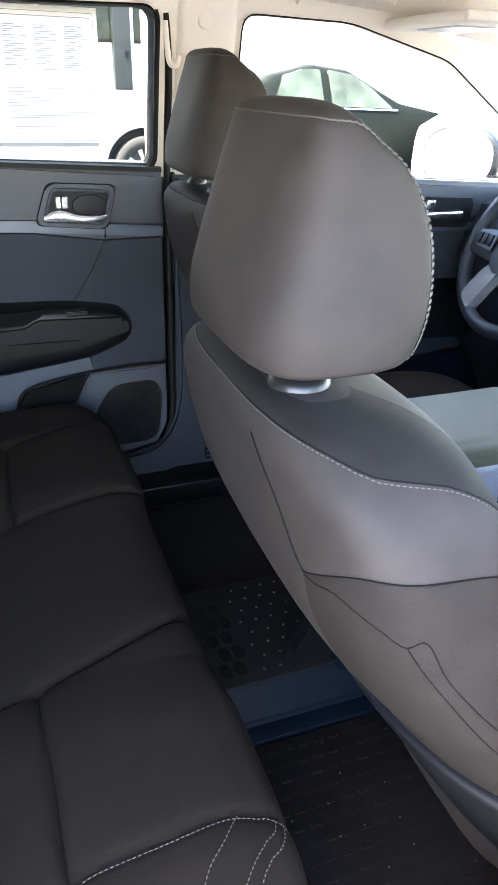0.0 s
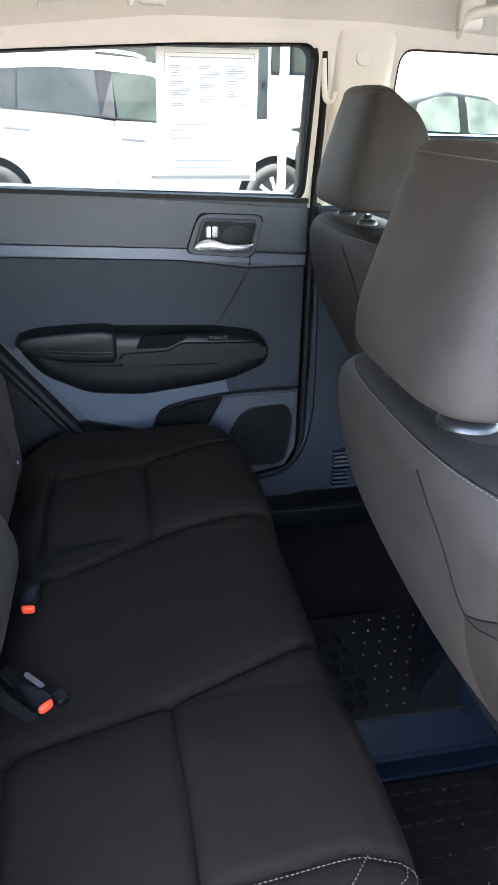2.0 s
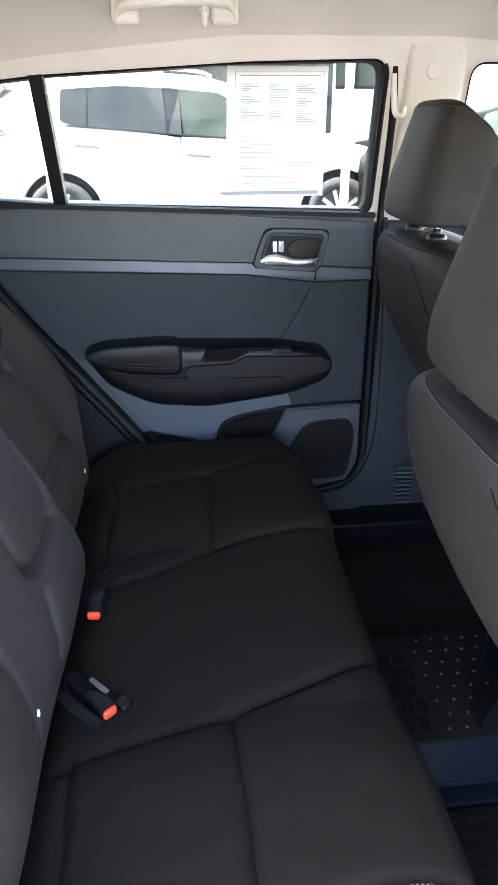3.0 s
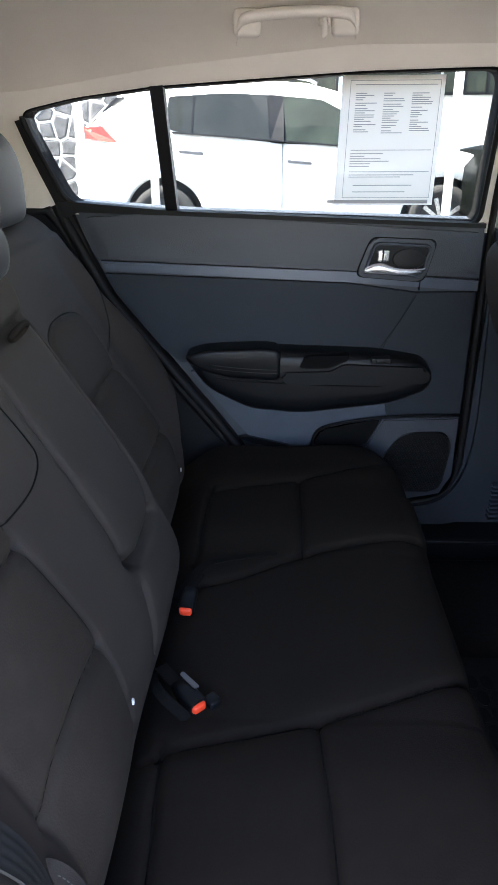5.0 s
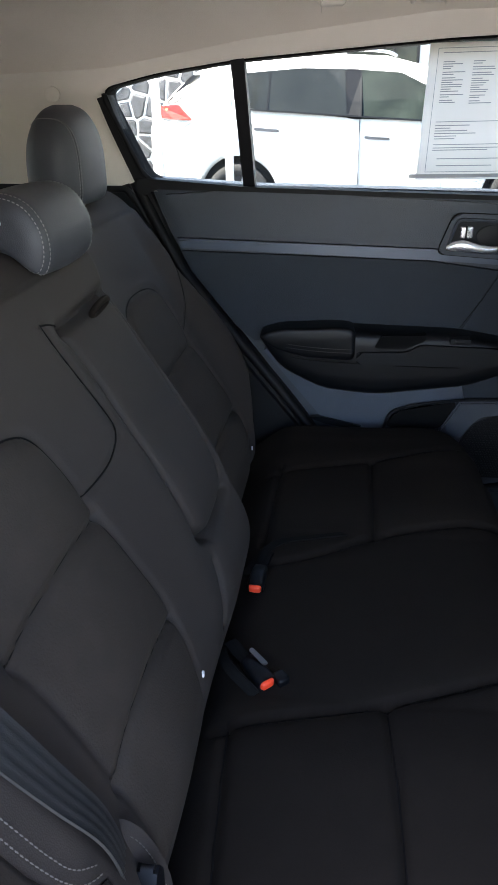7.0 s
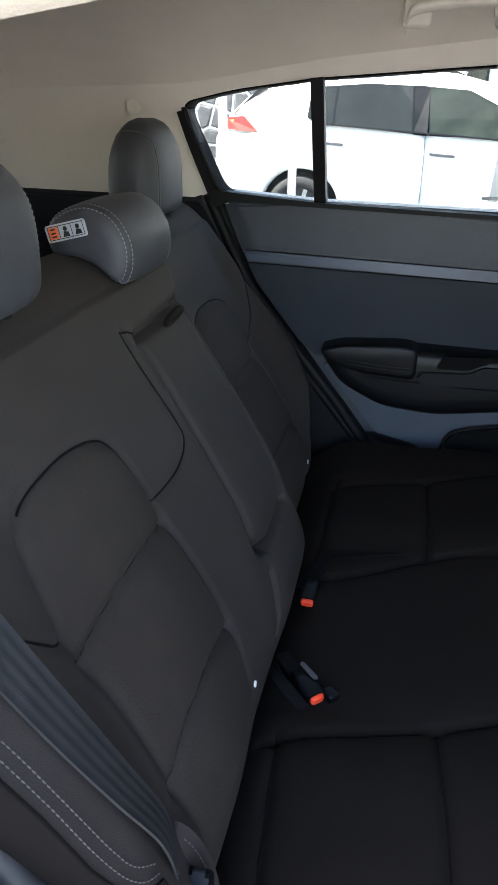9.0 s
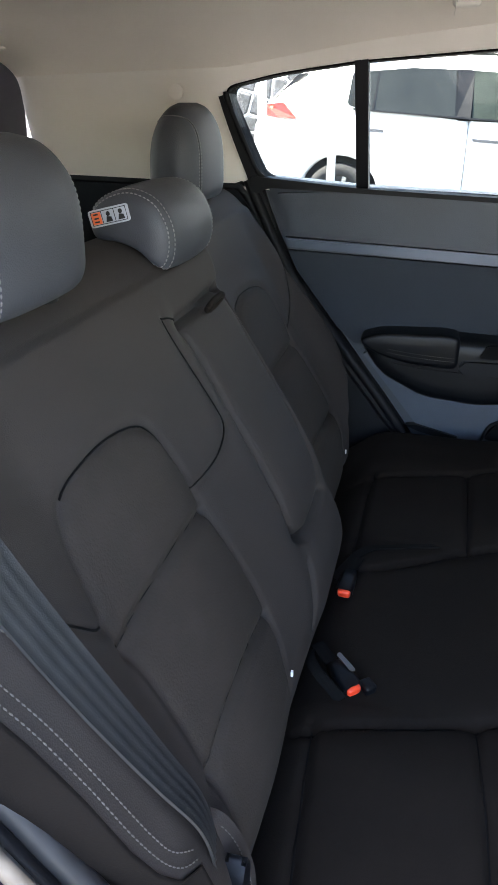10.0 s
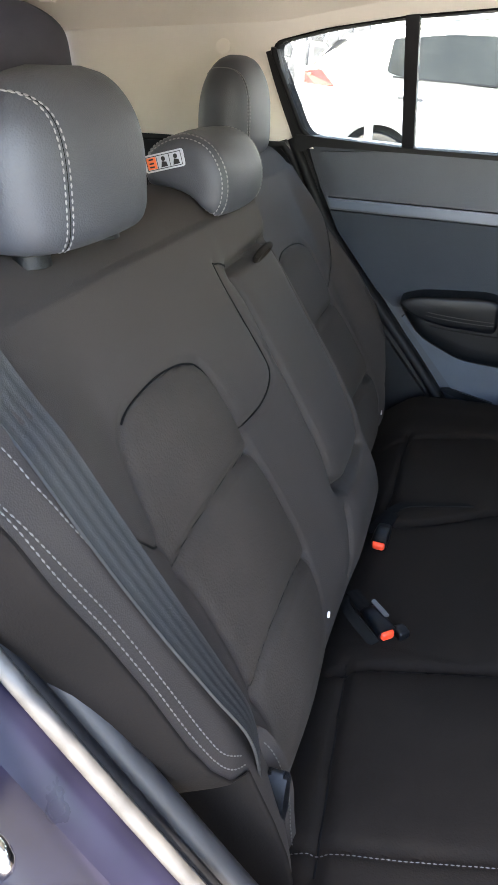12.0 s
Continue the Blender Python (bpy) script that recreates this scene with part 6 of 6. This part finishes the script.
SUV = [(-2.62, 0.55, 0.95, 0.97, 0.35), (-2.58, 0.40, 1.05, 1.10, 0.20), (-2.45, 0.32, 1.16, 1.28, 0.07), (-2.25, 0.30, 1.20, 1.48, 0.03), (-2.05, 0.30, 1.24, 1.62, 0.02), (-1.58, 0.28, 1.24, 1.69, 0.0), (-0.60, 0.26, 1.14, 1.73, 0.0), (-0.1, 0.26, 1.11, 1.70, 0.0), (0.30, 0.26, 1.09, 1.60, 0.0), (0.80, 0.26, 1.08, 1.30, 0.0), (1.1, 0.26, 1.06, 1.12, 0.02), (1.60, 0.28, 0.98, 1.03, 0.05), (1.95, 0.35, 0.85, 0.92, 0.18), (2.1, 0.45, 0.65, 0.72, 0.45)]
suv = parked_car("parked_suv", "white mid-size sport-utility car parked side on", SUV, 6.95, M_WHITE,
                 [([(-1.53, 1.575), (-1.56, 1.28), (-1.46, 1.245), (-0.47, 1.140), (-0.50, 1.585), (-0.95, 1.605)], M_LENS, "dark tinted rear door window"),
                  ([(-0.36, 1.575), (-0.33, 1.125), (0.62, 1.095), (0.34, 1.40), (0.05, 1.54)], M_LENS2, "front door window"),
                  ([(-0.515, 1.588), (-0.485, 1.135), (-0.318, 1.120), (-0.345, 1.578)], M_TRIM2, "black centre pillar"),
                  ([(-2.09, 1.570), (-2.38, 1.312), (-2.25, 1.315), (-1.985, 1.575)], M_TRIM2, "black rear side strip")],
                 [(-1.62, 0.36), (1.36, 0.36)],
                 [([(-2.48, 1.185), (-2.46, 1.287), (-2.23, 1.304), (-2.07, 1.148), (-2.26, 1.165)], M_TAIL, "red rear lamp"),
                  ([(-2.47, 1.178), (-2.26, 1.158), (-2.09, 1.140), (-2.20, 1.072), (-2.43, 1.108)], M_LAMPW, "clear rear lamp strip"),
                  ([(-1.50, 1.246), (0.50, 1.092), (0.50, 1.076), (-1.50, 1.230)], M_TRIM2, "dark waist trim"),
                  ([(-1.275, 1.575), (-1.255, 1.575), (-1.285, 1.23), (-1.305, 1.23)], M_TRIM2, "black window divider trim"),
                  ([(-2.475, 1.245), (-2.455, 1.262), (-2.34, 1.272), (-2.36, 1.238)], M_ORANGE, "amber lamp field"),
                  ([(-1.43, 1.068), (-1.17, 1.048), (-1.17, 1.018), (-1.43, 1.040)], M_STEEL, "bright door handle"),
                  ([(-0.30, 0.970), (-0.04, 0.951), (-0.04, 0.922), (-0.29, 0.940)], M_STEEL, "bright door handle"),
                  ([(-0.353, 1.12), (-0.348, 1.12), (-0.345, 0.48), (-0.350, 0.48)], M_SEAM, "door joint"),
                  ([(-1.50, 0.40), (0.90, 0.40), (0.90, 0.30), (-1.50, 0.30)], M_TRIM2, "black sill trim")])
part("roof_rail", tube(smooth_line([(-1.55, 7.20, 1.70), (-1.3, 7.20, 1.755), (-0.6, 7.20, 1.765), (-0.15, 7.20, 1.735), (0.0, 7.20, 1.69)], 6), 0.016, 8), M_ALLOY, suv, "satin roof rail")
part("antenna_fin", loft([[(-1.75 + dx, 7.85 + dy, z) for dx, dy in ((-0.08 * s, 0), (0, 0.02 * s), (0.10 * s, 0), (0, -0.02 * s))] for s, z in ((1, 1.66), (0.7, 1.72), (0.2, 1.745))]), M_WHITE, suv)
SEDAN = [(1.55, 0.45, 0.85, 0.90, 0.25), (1.7, 0.30, 0.98, 1.05, 0.08), (2.2, 0.26, 1.03, 1.14, 0.0), (2.55, 0.26, 1.04, 1.34, 0.0), (3.0, 0.26, 1.03, 1.44, 0.0), (3.4, 0.26, 1.02, 1.40, 0.0), (3.95, 0.26, 1.0, 1.10, 0.0), (4.4, 0.26, 0.96, 1.02, 0.0), (5.2, 0.28, 0.84, 0.92, 0.08), (5.6, 0.35, 0.70, 0.78, 0.25), (5.75, 0.42, 0.60, 0.66, 0.5)]
parked_car("parked_sedan", "dark grey-green saloon car parked side on", SEDAN, 6.2, M_SILVER,
           [([(2.62, 1.32), (2.50, 1.08), (3.05, 1.06), (3.03, 1.385), (2.85, 1.385)], M_LENS2, "rear door window"), ([(3.12, 1.385), (3.14, 1.055), (3.85, 1.04), (3.62, 1.22), (3.40, 1.345)], M_LENS2, "front door window")],
           [(2.35, 0.33), (5.0, 0.33)],
           [([(4.95, 0.86), (5.45, 0.78), (5.5, 0.70), (5.1, 0.76)], M_LAMPW, "clear head lamp"), ([(2.75, 0.93), (2.93, 0.925), (2.93, 0.90), (2.75, 0.905)], M_CHROME, "chrome door handle"), ([(2.3, 1.055), (3.9, 1.035), (3.9, 1.020), (2.3, 1.040)], M_CHROME, "bright waist trim")])
HATCH = [(3.90, 0.45, 0.62, 0.68, 0.3), (3.98, 0.30, 0.84, 0.90, 0.10), (4.27, 0.25, 0.96, 1.02, 0.02), (4.92, 0.25, 1.0, 1.08, 0.0), (5.42, 0.25, 1.02, 1.42, 0.0), (6.42, 0.25, 1.02, 1.50, 0.0), (7.42, 0.25, 1.02, 1.42, 0.02), (7.82, 0.35, 0.9, 1.0, 0.15)]
parked_car("parked_hatchback", "white small car parked with its lamp towards the saloon", HATCH, 4.25, M_WHITE,
           [([(5.47, 1.36), (5.17, 1.06), (6.32, 1.05), (6.32, 1.42)], M_LENS, "front side window")], [(4.67, 0.31), (7.12, 0.31)],
           [([(4.02, 0.90), (4.18, 0.95), (4.28, 0.90), (4.08, 0.78)], M_LAMPW, "clear head lamp"), ([(3.98, 0.72), (4.14, 0.74), (4.14, 0.60), (4.00, 0.58)], M_TRIM2, "black grille trim")])

# dark stone wall with pale mortar
swall = thing("wall_stone", "dark lava-stone wall with wide pale mortar joints", "stone wall", kind="structure")
part("mortar", box(-9.0, -2.3, 9.05, 9.30, 0.0, 3.2), M_MORTAR, swall, smooth=False)
rnd = random.Random(11)
NX, NZ, C = 30, 13, 0.23
seed = {(i, j): (-9.0 + (i + 0.5 + rnd.uniform(-0.36, 0.36) + 0.5 * (j % 2)) * C, (j + 0.5 + rnd.uniform(-0.36, 0.36)) * C) for i in range(-1, NX + 1) for j in range(-1, NZ + 1)}
for (i, j), (sx, sz) in seed.items():
    if not (0 <= i < NX and 0 <= j < NZ) or sx < -5.6:
        continue
    poly = [(sx - C, sz - C), (sx + C, sz - C), (sx + C, sz + C), (sx - C, sz + C)]
    for di in (-2, -1, 0, 1, 2):
        for dj in (-2, -1, 0, 1, 2):
            q = seed.get((i + di, j + dj))
            if (di or dj) and q:
                nx, nz = q[0] - sx, q[1] - sz
                ln = math.hypot(nx, nz)
                nx, nz, lim = nx / ln, nz / ln, ln / 2 - 0.014
                out = []
                for k in range(len(poly)):
                    a, b = poly[k - 1], poly[k]
                    da, db = (a[0] - sx) * nx + (a[1] - sz) * nz - lim, (b[0] - sx) * nx + (b[1] - sz) * nz - lim
                    if (da < 0) != (db < 0):
                        t = da / (da - db)
                        out.append((a[0] + (b[0] - a[0]) * t, a[1] + (b[1] - a[1]) * t))
                    if db < 0:
                        out.append(b)
                poly = out
                if len(poly) < 3:
                    break
        if len(poly) < 3:
            break
    if len(poly) < 3:
        continue
    c = np.mean(poly, 0)
    d = rnd.uniform(0.015, 0.035)
    part("stone", loft([[(x, 9.06, z) for x, z in poly], [(c[0] + (x - c[0]) * 0.97, 9.06 - d * 0.7, c[1] + (z - c[1]) * 0.97) for x, z in poly], [(c[0] + (x - c[0]) * 0.8, 9.05 - d, c[1] + (z - c[1]) * 0.8) for x, z in poly]]), M_STONE, swall, smooth=False)
# pale building behind the cars
bld = thing("pale_building", "pale rendered building with steel-framed windows", "building", at=(0, 0, 0))
part("wall", box(-2.28, 14.0, 11.0, 11.4, 0.0, 5.5), M_WALL, bld, smooth=False)
part("roof", box(-2.5, 14.2, 10.8, 15.0, 5.5, 5.7), M_WALL, bld, smooth=False)
for x in (0.0, 1.3, 2.6):
    w = part("window", box(x - 0.5, x + 0.5, 10.97, 11.02, 1.75, 2.9), M_LENS2, bld, "steel-framed window", smooth=False)
    for k in range(4):
        part("frame_bar", box(x - 0.53 + 0.34 * k, x - 0.49 + 0.34 * k, 10.93, 10.98, 1.72, 2.93), M_TRIM2, w, smooth=False)
    for z in (1.72, 2.2, 2.9):
        part("frame_bar", box(x - 0.53, x + 0.53, 10.935, 10.975, z, z + 0.04), M_TRIM2, w, smooth=False)
for k in range(12):
    part("shutter_slat", box(-2.2, -0.7, 10.96, 10.995, 1.66 + 0.10 * k, 1.735 + 0.10 * k, 0.006), M_STRIP2, bld, smooth=False)
duct = part("steel_duct", box(1.77, 2.03, 10.82, 10.99, 1.10, 5.4, 0.01), M_DUCT, bld, "grey steel cable duct on the wall", smooth=False)
part("switch_box", box(1.93, 1.985, 10.79, 10.825, 1.52, 1.62, 0.004), M_TRIM2, duct, "small dark switch box", smooth=False)
part("side_flange", box(2.035, 2.09, 10.90, 10.99, 1.12, 5.4, 0.006), M_WALL, duct, "pale side flange", smooth=False)
# steel posts of the parking bays
post0 = thing("bay_post", "white painted square steel post of the parking bays", "post", "bay posts", at=(-1.546, 6.0, 0))
part("shaft", box(-0.035, 0.035, -0.035, 0.035, 0.0, 2.6, 0.006), M_WHITE, post0)
part("foot_plate", box(-0.09, 0.09, -0.09, 0.09, 0.0, 0.012), M_STEEL, post0, smooth=False)
part("cap", box(-0.04, 0.04, -0.04, 0.04, 2.6, 2.62), M_WHITE, post0, smooth=False)
copy_thing(post0, Matrix.Translation((1.173, 6.0, 0)))
copy_thing(post0, Matrix.Translation((-2.21, 6.0, 0)))
